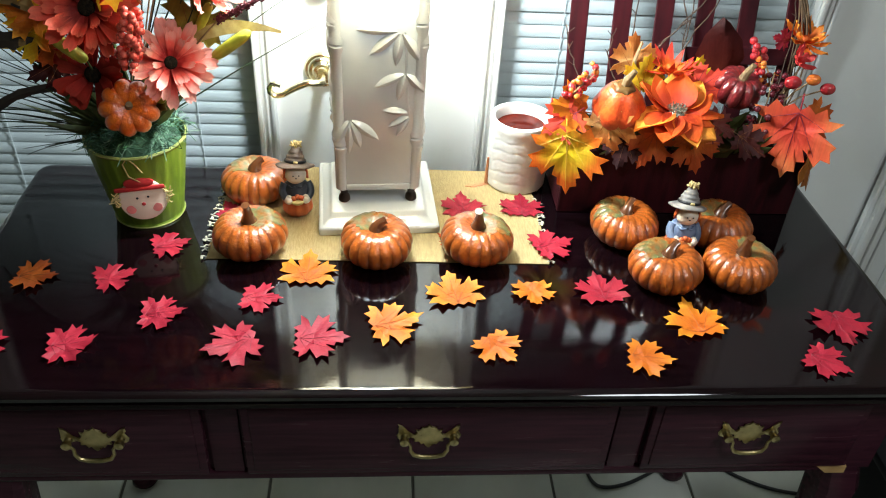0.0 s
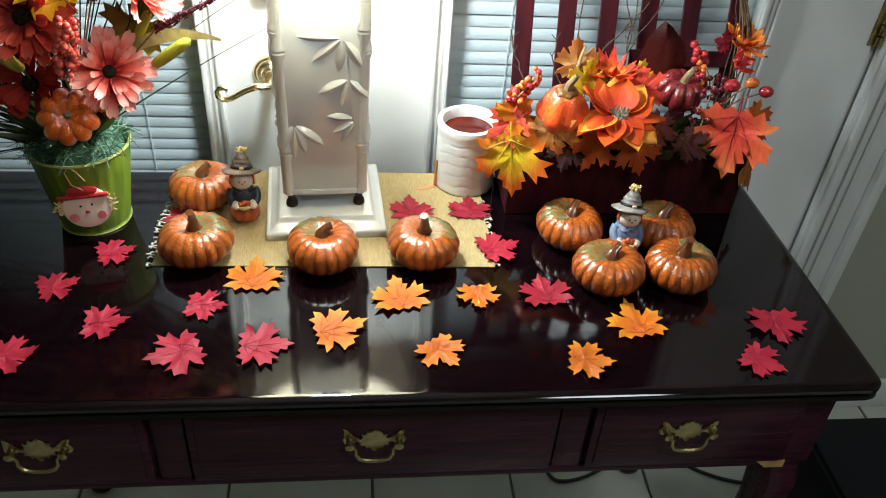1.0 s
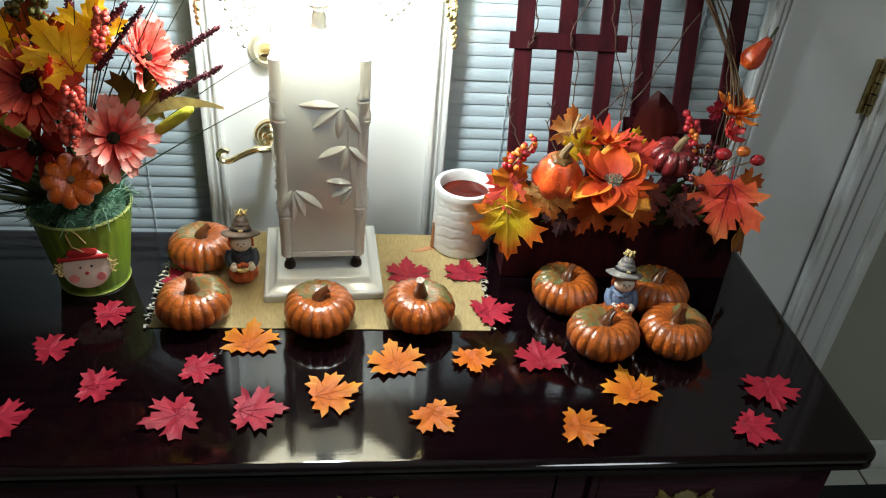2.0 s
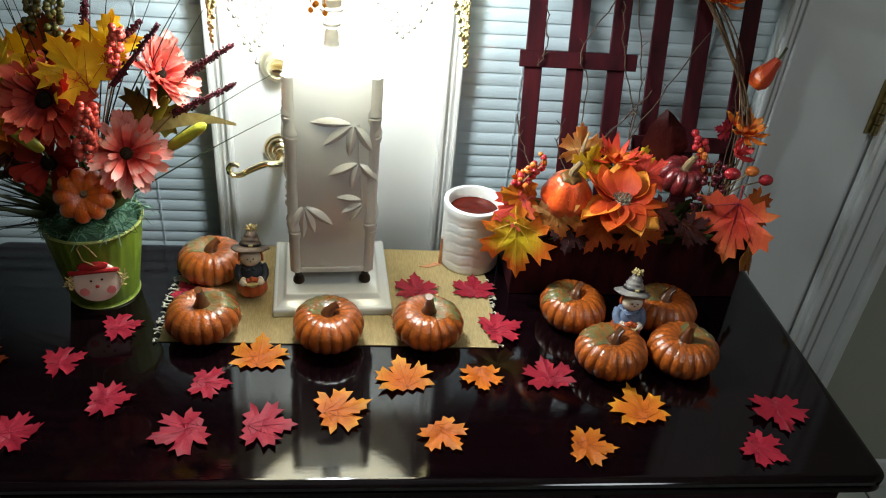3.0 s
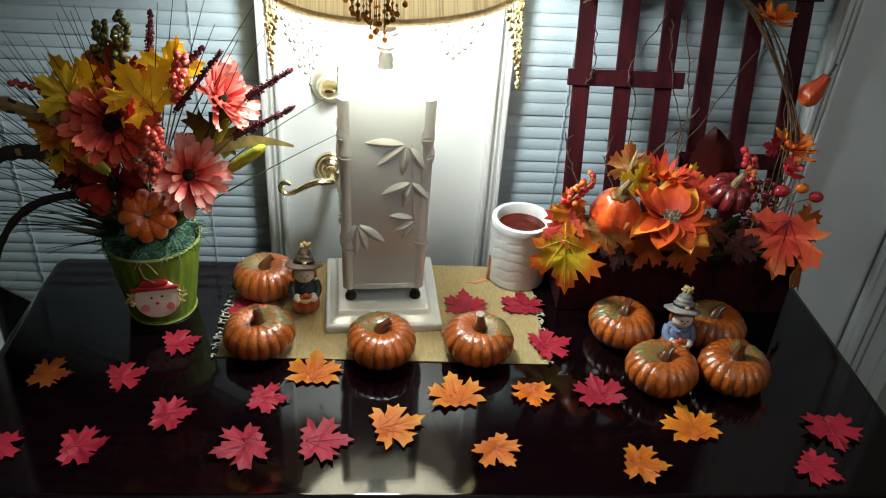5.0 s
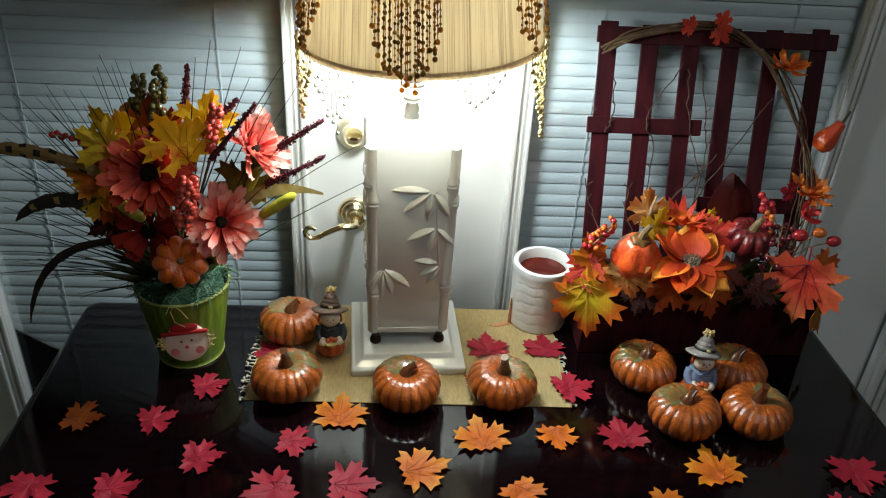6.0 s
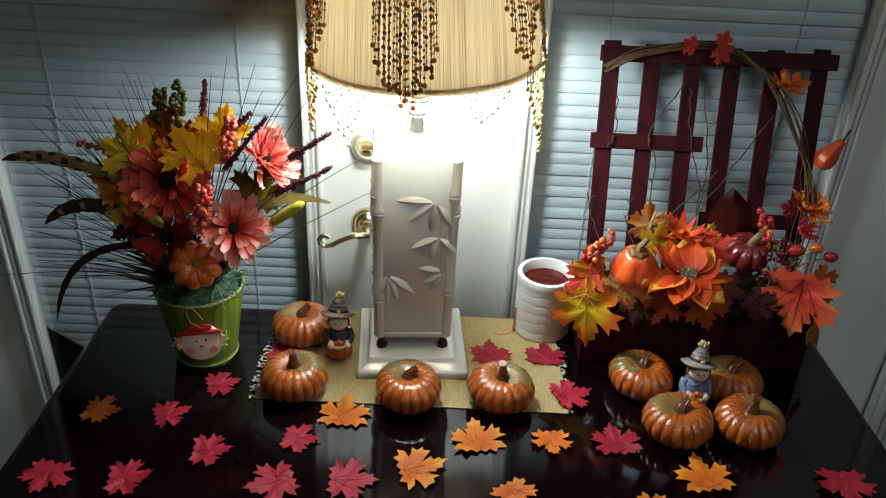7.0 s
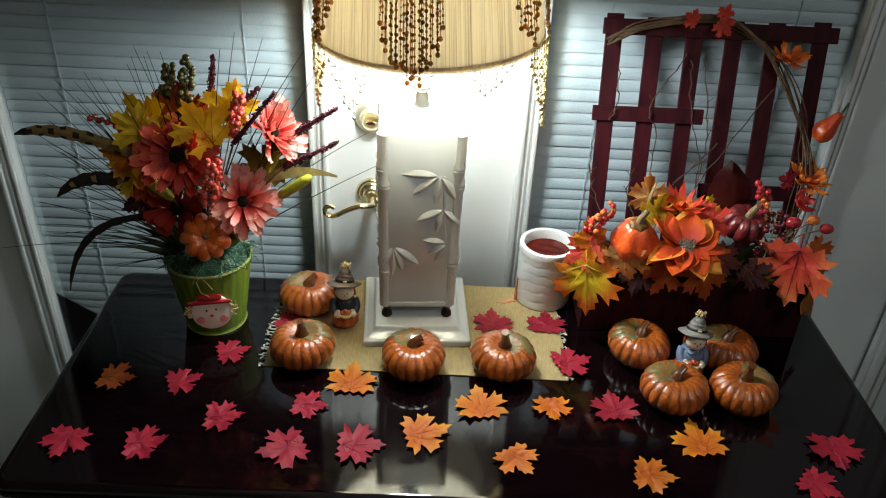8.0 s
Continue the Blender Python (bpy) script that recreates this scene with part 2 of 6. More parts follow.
BUCKET_RIM = material("worn_green_rim", (0.42, 0.45, 0.13), None, 0.35, metal=0.2, scale=80)
MOSS = material("teal_shred", (0.075, 0.17, 0.085), (0.03, 0.085, 0.05), 0.6, scale=30, island=0.5)
WAX = material("amber_wax", (0.105, 0.008, 0.002), (0.05, 0.004, 0.0015), 0.04, scale=35, rough_var=0.01, spec=0.25)
JAR = material("white_bisque_jar", (0.80, 0.79, 0.76), (0.74, 0.73, 0.70), 0.42, scale=12, bump=0.1)
SPILL = material("dried_orange_wax", (0.62, 0.26, 0.11), None, 0.5, scale=60)

LEAF_RED = radial_material("red_cloth_leaf", (0.43, 0.019, 0.042), (0.46, 0.020, 0.043), (0.37, 0.018, 0.036), 0.038, centre=(0, 0.022, 0))
LEAF_ORANGE = radial_material("orange_cloth_leaf", (0.62, 0.135, 0.013), (0.69, 0.185, 0.014), (0.76, 0.30, 0.02), 0.038, centre=(0, 0.022, 0))
LEAF_RUST = radial_material("rust_cloth_leaf", (0.60, 0.13, 0.02), (0.60, 0.15, 0.02), (0.48, 0.08, 0.015), 0.045)
LEAF_YELLOW = radial_material("yellow_cloth_leaf", (0.90, 0.66, 0.03), (0.88, 0.48, 0.03), (0.84, 0.19, 0.02), 0.045, centre=(0, 0.038, 0))
LEAF_FLAME = radial_material("flame_cloth_leaf", (0.80, 0.085, 0.05), (0.88, 0.17, 0.07), (0.92, 0.38, 0.12), 0.076, centre=(0, 0.04, 0), trans=0.42)
LEAF_GOLD = radial_material("gold_cloth_leaf", (0.97, 0.70, 0.045), (0.95, 0.60, 0.035), (0.90, 0.42, 0.03), 0.080, centre=(0, 0.03, 0), trans=0.5)
LEAF_CREAM = radial_material("cream_cloth_leaf", (0.82, 0.50, 0.22), (0.80, 0.40, 0.12), (0.66, 0.2, 0.04), 0.05)
LEAF_MAROON = radial_material("maroon_cloth_leaf", (0.22, 0.035, 0.02), (0.17, 0.022, 0.015), (0.10, 0.012, 0.01), 0.06)
LEAF_DARK = radial_material("dark_maroon_leaf", (0.085, 0.013, 0.010), (0.06, 0.010, 0.008), (0.04, 0.006, 0.006), 0.05)
LEAF_OLIVE = radial_material("olive_cloth_leaf", (0.30, 0.28, 0.05), (0.38, 0.30, 0.06), (0.20, 0.16, 0.03), 0.05)

VEIN_RED = material("dark_red_vein", (0.33, 0.015, 0.032), None, 0.6, scale=90)
VEIN_RUST = material("rust_vein", (0.50, 0.105, 0.012), None, 0.6, scale=90)
VEIN_PALE = material("pale_vein", (0.84, 0.52, 0.06), None, 0.6, scale=90)
VEIN_DARK = material("dark_brown_vein", (0.26, 0.085, 0.015), None, 0.6, scale=90)

# ---- shaping helpers ----


def part(name, bm, mat, parent=None, label="", smooth=False, at=None):
    """Links a bmesh as one mesh object under a thing or a part."""
    me = bpy.data.meshes.new(name)
    bmesh.ops.recalc_face_normals(bm, faces=bm.faces[:])
    bm.to_mesh(me)
    bm.free()
    for one in (mat if isinstance(mat, (list, tuple)) else [mat]):
        me.materials.append(one)
    if smooth:
        me.shade_smooth()
        me.set_sharp_from_angle(angle=radians(38))
    ob = new(name, me)
    if parent is not None:
        ob.parent = parent
    if at is not None:
        ob.matrix_basis = at
    if label:
        tagged(ob, label)
    return ob


def again(ob, parent, m):
    """Another object on the same mesh."""
    o = new(ob.name.split(".")[0], ob.data)
    o.parent = parent
    o.matrix_basis = m
    return o


def thing(name, label, category, m=None, group="", kind=""):
    e = tagged(new(name), label, category, group, kind)
    e.empty_display_size = 0.02
    if m is not None:
        e.matrix_basis = m
    return e


def add_box(bm, x0, x1, y0, y1, z0, z1, bevel=0.0, seg=2, m=None):
    vs = [bm.verts.new((x, y, z)) for x in (x0, x1) for y in (y0, y1) for z in (z0, z1)]
    fs = [bm.faces.new([vs[i] for i in q]) for q in ((0, 1, 3, 2), (4, 6, 7, 5), (0, 4, 5, 1), (2, 3, 7, 6), (0, 2, 6, 4), (1, 5, 7, 3))]
    if bevel:
        es = list({e for f in fs for e in f.edges})
        r = bmesh.ops.bevel(bm, geom=es, offset=bevel, segments=seg, profile=0.5, affect="EDGES")
        vs = list({v for f in r["faces"] for v in f.verts} | {v for v in vs if v.is_valid})
    if m is not None:
        bmesh.ops.transform(bm, matrix=m, verts=[v for v in vs if v.is_valid])
    return bm


def box(x0, x1, y0, y1, z0, z1, bevel=0.0, seg=2):
    return add_box(bmesh.new(), x0, x1, y0, y1, z0, z1, bevel, seg)


def lathe(profile, segs=40, bm=None, m=None, squash=None, closed=True):
    """Turns (radius, height) pairs round z. squash(angle, k) may scale the radius."""
    bm = bm or bmesh.new()
    rings = []
    for k, (r, z) in enumerate(profile):
        ring = []
        for i in range(segs):
            a = math.tau * i / segs
            q = r * (squash(a, k) if squash else 1)
            v = Vector((q * math.cos(a), q * math.sin(a), z))
            ring.append(bm.verts.new(m @ v if m is not None else v))
        rings.append(ring)
    for ra, rb in zip(rings, rings[1:]):
        for i in range(segs):
            j = (i + 1) % segs
            bm.faces.new((ra[i], ra[j], rb[j], rb[i]))
    if closed and profile[0][0] > 1e-6:
        bm.faces.new(rings[0][::-1])
    if closed and profile[-1][0] > 1e-6:
        bm.faces.new(rings[-1])
    return bm


def tube(points, radius, segs=6, bm=None, flat=1.0):
    """A rod along points; radius is a number or a function of 0..1."""
    bm = bm or bmesh.new()
    pts = [Vector(p) for p in points]
    rings = []
    side = None
    for k, p in enumerate(pts):
        d = (pts[min(k + 1, len(pts) - 1)] - pts[max(k - 1, 0)]).normalized()
        if side is None:
            side = d.cross(Vector((0, 0, 1)) if abs(d.z) < 0.9 else Vector((1, 0, 0))).normalized()
        side = (side - d * side.dot(d)).normalized()
        up = d.cross(side)
        r = radius(k / (len(pts) - 1)) if callable(radius) else radius
        rings.append([bm.verts.new(p + (side * math.cos(math.tau * i / segs) + up * flat * math.sin(math.tau * i / segs)) * r) for i in range(segs)])
    for ra, rb in zip(rings, rings[1:]):
        for i in range(segs):
            j = (i + 1) % segs
            bm.faces.new((ra[i], ra[j], rb[j], rb[i]))
    bm.faces.new(rings[0][::-1])
    bm.faces.new(rings[-1])
    return bm


def bend(a, b, c, n=10):
    """Points on a curve from a by b to c."""
    a, b, c = Vector(a), Vector(b), Vector(c)
    return [a * (1 - t) ** 2 + b * 2 * t * (1 - t) + c * t * t for t in (i / n for i in range(n + 1))]


def ball(bm, p, r, sub=1, stretch=(1, 1, 1)):
    m = Matrix.Translation(p) @ Matrix.Diagonal((*[r * s for s in stretch], 1))
    bmesh.ops.create_icosphere(bm, subdivisions=sub, radius=1.0, matrix=m)
    return bm


MAPLE = [(0, 1.0), (.06, .85), (.17, .87), (.13, .72), (.21, .70), (.18, .56), (.31, .63), (.36, .74), (.43, .64), (.58, .68), (.51, .56),
         (.61, .47), (.45, .40), (.37, .33), (.48, .26), (.56, .14), (.41, .14), (.36, .02), (.21, .09), (.09, .01), (0, .07)]


BROAD = [(0, 1.0), (.055, .88), (.14, .87), (.125, .75), (.21, .72), (.15, .565), (.26, .62), (.35, .74), (.38, .62), (.51, .63), (.46, .51), (.55, .43), (.40, .38), (.28, .31), (.42, .26), (.50, .13), (.36, .14), (.30, .01), (.19, .10), (.09, .03), (0, .10)]


def maple(size, seed, curl=0.10, droop=0.0, thick=0.0006, half=MAPLE, stalk=0.10):
    """A maple leaf of cloth, base at the origin, tip along +y, with pressed veins, curled tips and a stalk."""
    rnd = random.Random(seed)
    left = [(-x, y) for x, y in half[-2:0:-1]]
    outline = list(half) + left
    mid = Vector((0, 0.36))
    bm = bmesh.new()
    lean = [rnd.uniform(-1, 1) for _ in range(4)]

    def height(x, y):
        d = math.hypot(x, y - 0.36)
        a = math.atan2(x, y - 0.36)
        z = curl * (d * d * (0.8 + 0.7 * math.sin(2 * a + lean[0] * 3) + 0.5 * lean[1])) + 0.024 * math.cos(a * 7.2) * min(d * 2, 1) * (0.3 + d) + 0.055 * noise.noise(Vector((x * 5, y * 5, seed * 3.1)))
        return z - droop * y * y

    tops, lows = [], []
    for shift, store in ((0.0, tops), (-thick / size, lows)):
        c = bm.verts.new((0, mid.y * size, (height(0, mid.y) + shift) * size))
        rings = []
        for f in (0.33, 0.68, 1.0):
            ring = []
            for x, y in outline:
                px, py = mid.x + (x - mid.x) * f, mid.y + (y - mid.y) * f
                if f < 1:
                    q = 0.75 + 0.25 * (1 - f)
                    px, py = px * q, mid.y + (py - mid.y) * q
                jig = 1 + 0.05 * math.sin(x * 31 + y * 17 + seed)
                ring.append(bm.verts.new((px * size * jig, py * size, (height(px, py) + shift) * size)))
            rings.append(ring)
        store.append(c)
        store.extend(rings)
        k = len(outline)
        for i in range(k):
            j = (i + 1) % k
            bm.faces.new((c, rings[0][i], rings[0][j]))
            for ra, rb in zip(rings, rings[1:]):
                bm.faces.new((ra[i], rb[i], rb[j], ra[j]))
    k = len(outline)
    for i in range(k):
        j = (i + 1) % k
        bm.faces.new((tops[-1][i], tops[-1][j], lows[-1][j], lows[-1][i]))
    cloth = len(bm.faces)
    if stalk:
        tube([(0, 0.36 * size, height(0, .36) * size), (0, 0.06 * size, height(0, .06) * size), (0.01 * size, -stalk * size, 0.0)], 0.012 * size, 5, bm)
    # pressed veins from the foot of the leaf into its lobes
    for vx, vy in ((0, 0.90), (.30, .62), (-.30, .62), (.36, .28), (-.36, .28)):
        line = []
        for i in range(6):
            t = i / 5
            x, y = vx * t, 0.13 + (vy - 0.13) * t
            line.append((x * size, y * size, (height(x, y) + 0.004) * size))
        tube(line, lambda t: (0.0072 - 0.0052 * t) * size, 4, bm)
    bm.faces.ensure_lookup_table()
    for f in bm.faces[cloth:]:
        f.material_index = 1
    low = min(v.co.z for v in bm.verts)
    return bm, low


def petal_mesh(length, width, cup, fold, tipcut=0.0, n=6):
    """One petal from the origin along +y, cupped upwards along its length and folded across."""
    bm = bmesh.new()
    top, rows = [], []
    for s in (0.0, -0.0005):
        rows = []
        for i in range(n + 1):
            t = i / n
            w = width * (0.25 + 1.15 * t) * (1 - t ** 5) ** 0.7 * 0.75 if i < n else width * 0.10
            if tipcut < 0:
                w = width * (0.30 + 0.95 * t - 0.27 * t ** 3) * (0.86 if i == n else 1.0)
            if tipcut > 0.2:
                w = width * max(0.02, math.sin(math.pi * (0.10 + 0.90 * t ** 0.85))) ** 0.8
            z = cup * length * t * t
            rows.append([bm.verts.new((w * u, length * (t - (tipcut if 0 <= tipcut <= 0.2 else 0) * (abs(u) if i == n else 0) - ((0.11, 0.0, 0.06, 0.01, 0.10)[j] if tipcut < 0 and i == n else 0)), z + fold * width * (u * u) + (0.05 * width * t * (-1) ** j if tipcut < 0 else 0) + s)) for j, u in enumerate((-1, -0.5, 0, 0.5, 1))])
        for ra, rb in zip(rows, rows[1:]):
            for i in range(4):
                bm.faces.new((ra[i], ra[i + 1], rb[i + 1], rb[i]))
        top.append(rows)
    a, b = top
    rim = [r[0] for r in a] + a[-1][1:] + [r[4] for r in a[-2::-1]]
    rim2 = [r[0] for r in b] + b[-1][1:] + [r[4] for r in b[-2::-1]]
    for p, q, r, s in zip(rim, rim[1:], rim2[1:], rim2):
        bm.faces.new((p, q, r, s))
    return bm


def aim(p, d, spin=0.0):
    """A pose at p whose z axis points along d."""
    return Matrix.Translation(p) @ Vector(d).to_track_quat("Z", "Y").to_matrix().to_4x4() @ Matrix.Rotation(radians(spin), 4, "Z")


# ---- the setting ----
FLOOR_W, FLOOR_E, BACK, FRONT, TOP = -1.9, 2.0, 0.600, -2.9, 2.45


def build_room():
    f = part("floor", box(FLOOR_W, FLOOR_E, FRONT, BACK + 0.1, -0.08, -0.003), GROUT)
    tagged(f, "pale ceramic floor tiles with dark grout lines", "floor", kind="structure")
    for name, dims in (("wall_west", (FLOOR_W - 0.12, FLOOR_W, FRONT - 0.12, BACK + 0.12, -0.08, TOP)), ("wall_east", (FLOOR_E, FLOOR_E + 0.12, FRONT - 0.12, BACK + 0.12, -0.08, TOP)),
                       ("wall_south", (FLOOR_W, FLOOR_E, FRONT - 0.12, FRONT, -0.08, TOP))):
        tagged(part(name, box(*dims), WALL), "plain olive beige painted wall", "wall", kind="structure")
    bm = bmesh.new()
    add_box(bm, FLOOR_W, -1.135, BACK, BACK + 0.12, -0.08, TOP)
    add_box(bm, 0.985 - 0.01, FLOOR_E, BACK, BACK + 0.12, -0.08, TOP)
    add_box(bm, -1.135, 0.975, BACK, BACK + 0.12, 2.12, TOP)
    tagged(part("wall_north", bm, WALL), "olive beige painted wall round the double door", "wall", kind="structure")
    tagged(part("ceiling", box(FLOOR_W, FLOOR_E, FRONT, BACK + 0.1, TOP, TOP + 0.1), CEILING), "plain white painted ceiling", "ceiling", kind="structure")
    # casing and jamb round the double door, skirting beside it
    bm = bmesh.new()
    for x0, x1, s in ((0.868, 0.985, 1), (-1.145, -1.028, -1)):
        add_box(bm, x0, x1, BACK - 0.016, BACK - 0.001, 0, 2.12, 0.003)
        for a, b, proud in ((0.008, 0.024, 0.012), (0.032, 0.042, 0.007), (0.050, 0.058, 0.005), (0.090, 0.113, 0.018)):
            lo, hi = (x0 + a, x0 + b) if s > 0 else (x1 - b, x1 - a)
            add_box(bm, lo, hi, BACK - 0.016 - proud, BACK - 0.015, 0, 2.12, 0.004)
    add_box(bm, -1.145, 0.985, BACK - 0.016, BACK - 0.001, 2.045, 2.12, 0.003)
    add_box(bm, 0.8605, 0.880, BACK + 0.004, BACK + 0.10, 0, 2.05)
    add_box(bm, -1.040, -1.0205, BACK + 0.004, BACK + 0.10, 0, 2.05)
    tagged(part("door_casing", bm, PAINT, smooth=True), "white painted moulded casing of the double door", "trim", kind="structure")
    bm = bmesh.new()
    add_box(bm, 0.986, FLOOR_E, BACK - 0.014, BACK - 0.001, 0, 0.09, 0.004)
    add_box(bm, FLOOR_W, -1.146, BACK - 0.014, BACK - 0.001, 0, 0.09, 0.004)
    tagged(part("baseboard", bm, PAINT, smooth=True), "white painted skirting board", "trim", kind="structure")
    # unseen mount, added only to go with the fill lamp
    fixture = thing("ceiling_light", "added ceiling mount out of view, above the room fill light", "ceiling light", pose(0.95, -0.95, 2.41))
    part("mount", lathe([(0.06, 0.039), (0.06, 0.02), (0.02, 0.015)], 32), METAL, fixture, smooth=True)
    return f


PITCH = 0.0216                   # from slat to slat of the blinds
MEET = -0.080                    # where the two doors meet


def build_door(name, x0, x1, lite0, lite1, label):
    d = thing(name, label, "door", kind="structure")
    z0, z1, zblind = 0.300, 1.90, 0.500
    bm = bmesh.new()
    y0, y1 = BACK, BACK + 0.044
    add_box(bm, x0, lite0, y0, y1, 0.012, 2.035, 0.0015, 1)
    add_box(bm, lite1, x1, y0, y1, 0.012, 2.035, 0.0015, 1)
    add_box(bm, lite0, lite1, y0, y1, 0.012, z0)
    add_box(bm, lite0, lite1, y0, y1, z1, 2.035)
    part("slab", bm, PAINT, d)
    # raised moulding round the light
    bm = bmesh.new()
    w = 0.030
    for a, b, c, e in ((lite0 - w, lite0 + 0.003, z0 - w, z1 + w), (lite1 - 0.003, lite1 + w, z0 - w, z1 + w), (lite0 + 0.0035, lite1 - 0.0035, z0 - w, z0 + 0.003), (lite0 + 0.0035, lite1 - 0.0035, z1 - 0.003, z1 + w)):
        add_box(bm, a, b, y0 - 0.009, y0 + 0.012, c, e, 0.004, 2)
        for f0, f1, proud in ((0.06, 0.30, 0.008), (0.46, 0.60, 0.004), (0.74, 0.95, 0.006)):
            if b - a < 0.05:
                add_box(bm, a + (b - a) * f0, a + (b - a) * f1, y0 - 0.009 - proud, y0 - 0.008, c + 0.004, e - 0.004, 0.002, 2)
            else:
                add_box(bm, a, b, y0 - 0.009 - proud, y0 - 0.008, c + (e - c) * f0, c + (e - c) * f1, 0.002, 2)
    part("light_moulding", bm, PAINT, d, smooth=True)
    g = part("window_pane", box(lite0, lite1, y0 + 0.013, y0 + 0.0145, z0, z1), PANE, d, "clear glass before the blind")
    g.visible_shadow = False
    # opaque black sheet, added to stand for the darkness outdoors
    part("outer_pane", box(lite0, lite1, y0 + 0.040, y0 + 0.042, z0, z1), RUBBER, d, "black backing sheet standing for the dark outside")
    # blind: curved slats, closed, one above another, with ladder cords
    bm = bmesh.new()
    prof = [(z, -0.0030 * (1 - (z / 0.0128) ** 2) + 0.22 * z) for z in (-0.0128, -0.0096, -0.0064, -0.0032, 0.0, 0.0032, 0.0064, 0.0096, 0.0128)]
    ring = []
    for x in (lite0 + 0.0012, lite1 - 0.0012):
        ring.append([bm.verts.new((x, yy, zz)) for zz, yy in prof] + [bm.verts.new((x, yy + 0.0007, zz)) for zz, yy in prof[::-1]])
    k = len(ring[0])
    for i in range(k):
        j = (i + 1) % k
        bm.faces.new((ring[0][i], ring[0][j], ring[1][j], ring[1][i]))
    first = part("blind_slat", bm, SLAT, d, smooth=True, at=pose(0, y0 + 0.024, zblind + 0.022))
    part("blind_bottom_rail", box(lite0 + 0.0015, lite1 - 0.0015, y0 + 0.017, y0 + 0.031, zblind - 0.014, zblind + 0.004, 0.003), SLAT, d, smooth=True)
    rnd = random.Random(name)
    n = int((z1 - zblind - 0.03) / PITCH)
    for i in range(1, n):
        again(first, d, pose(0, y0 + 0.024 + rnd.uniform(-0.0006, 0.0006), zblind + 0.022 + PITCH * i, rnd.uniform(-1.5, 1.5), 0, rnd.uniform(-0.08, 0.08)))
    for f in (0.20, 0.80):
        xx = lite0 + (lite1 - lite0) * f
        part("ladder_cord", tube([(xx, y0 + 0.0185, zblind - 0.005), (xx + 0.001, y0 + 0.0185, 1.2), (xx, y0 + 0.0185, z1)], 0.0009, 5), SLAT, d)
    return d


def build_lockset(door):
    # lever on a round rose, and a deadbolt above it
    x, z = -0.157, 0.863
    prof = [(0.0, -0.016), (0.009, -0.016), (0.011, -0.012), (0.014, -0.0135), (0.016, -0.011), (0.0185, -0.0085), (0.0205, -0.0105), (0.023, -0.009), (0.025, -0.0045), (0.0275, -0.006), (0.0295, -0.004), (0.030, 0.0)]
    part("lever_rose", lathe(prof, 40, squash=lambda a, k: 1 + (0.018 * math.sin(a * 24) if 3 <= k <= 7 else 0.0)), BRASS_BRIGHT, door, "polished brass rose", smooth=True, at=pose(x, BACK - 0.0005, z, -90))
    pts = [(x, BACK - 0.012, z), (x, BACK - 0.050, z), (x - 0.012, BACK - 0.056, z + 0.002)]
    pts += bend((x - 0.018, BACK - 0.056, z + 0.003), (x - 0.038, BACK - 0.056, z - 0.004), (x - 0.058, BACK - 0.056, z - 0.018), 6)
    pts += [(x - 0.070 - 0.0105 * math.sin(a), BACK - 0.056, z - 0.0105 - 0.0105 * math.cos(a)) for a in (-0.3, 0.4, 1.1, 1.8, 2.5, 3.2, 3.9)]
    part("lever", tube(pts, lambda t: 0.0085 - 0.0030 * t, 10, flat=0.75), BRASS_BRIGHT, door, "curled polished brass lever", smooth=True)
    part("deadbolt_rose", lathe([(0.0, -0.010), (0.012, -0.010), (0.0135, -0.019), (0.0165, -0.021), (0.0195, -0.018), (0.021, -0.012), (0.0255, -0.0095), (0.0285, -0.006), (0.030, 0.0)], 40), BRASS_SATIN, door, "satin brass deadbolt rose", smooth=True,
         at=pose(x, BACK - 0.0005, z + 0.150, -90))
    part("thumb_turn", lathe([(0.0, -0.030), (0.004, -0.030), (0.0055, -0.026), (0.0050, -0.009)], 16), BRASS_BRIGHT, door, smooth=True, at=pose(x, BACK - 0.0005, z + 0.150, -90) @ Matrix.Diagonal((1.9, 0.7, 1, 1)))


def build_hinge(x, z, label):
    h = thing("door_hinge", label, "hinge", kind="structure")
    bm = bmesh.new()
    for i in range(5):
        lathe([(0.0, 0.0), (0.0065, 0.001), (0.0065, 0.0185), (0.0, 0.0195)], 14, bm, Matrix.Translation((x, BACK - 0.006, z - 0.05 + 0.02 * i)))
    part("knuckle", bm, BRASS, h, smooth=True)
    part("hinge_leaf", box(x - 0.016, x + 0.004, BACK - 0.0025, BACK - 0.0005, z - 0.05, z + 0.05, 0.0006, 1), BRASS, h)


floor_ob = build_room()
door_west = build_door("door_1", -1.020, MEET - 0.003, -0.800, -0.265, "white glazed door with a closed blind and brass lever")
door_east = build_door("door_2", MEET + 0.003, 0.860, 0.130, 0.640, "white glazed door with a closed blind")
tagged(part("astragal", box(MEET - 0.018, MEET + 0.018, BACK - 0.010, BACK - 0.0005, 0.012, 2.035, 0.003), PAINT, smooth=True), "white strip covering the joint between the doors", "trim", kind="structure")
build_lockset(door_west)
for z in (0.24, 0.985, 1.82):
    build_hinge(0.864, z, "aged brass hinge of a white door")
    build_hinge(-1.024, z, "aged brass hinge of a white door")

# ---- desk ----
DX0, DX1, DY0, DY1, DTOP = -0.588, 0.622, -0.018, 0.478, 0.760
LEAN = -1.8                      # the desk stands a little lower at the back
SLOPE = pose(0, 0.2, DTOP, LEAN) @ Matrix.Translation((0, -0.2, -DTOP))


def sunk(y):
    """How far the sloping desktop lies above or below its middle height at depth y."""
    return (y - 0.2) * math.tan(radians(LEAN))


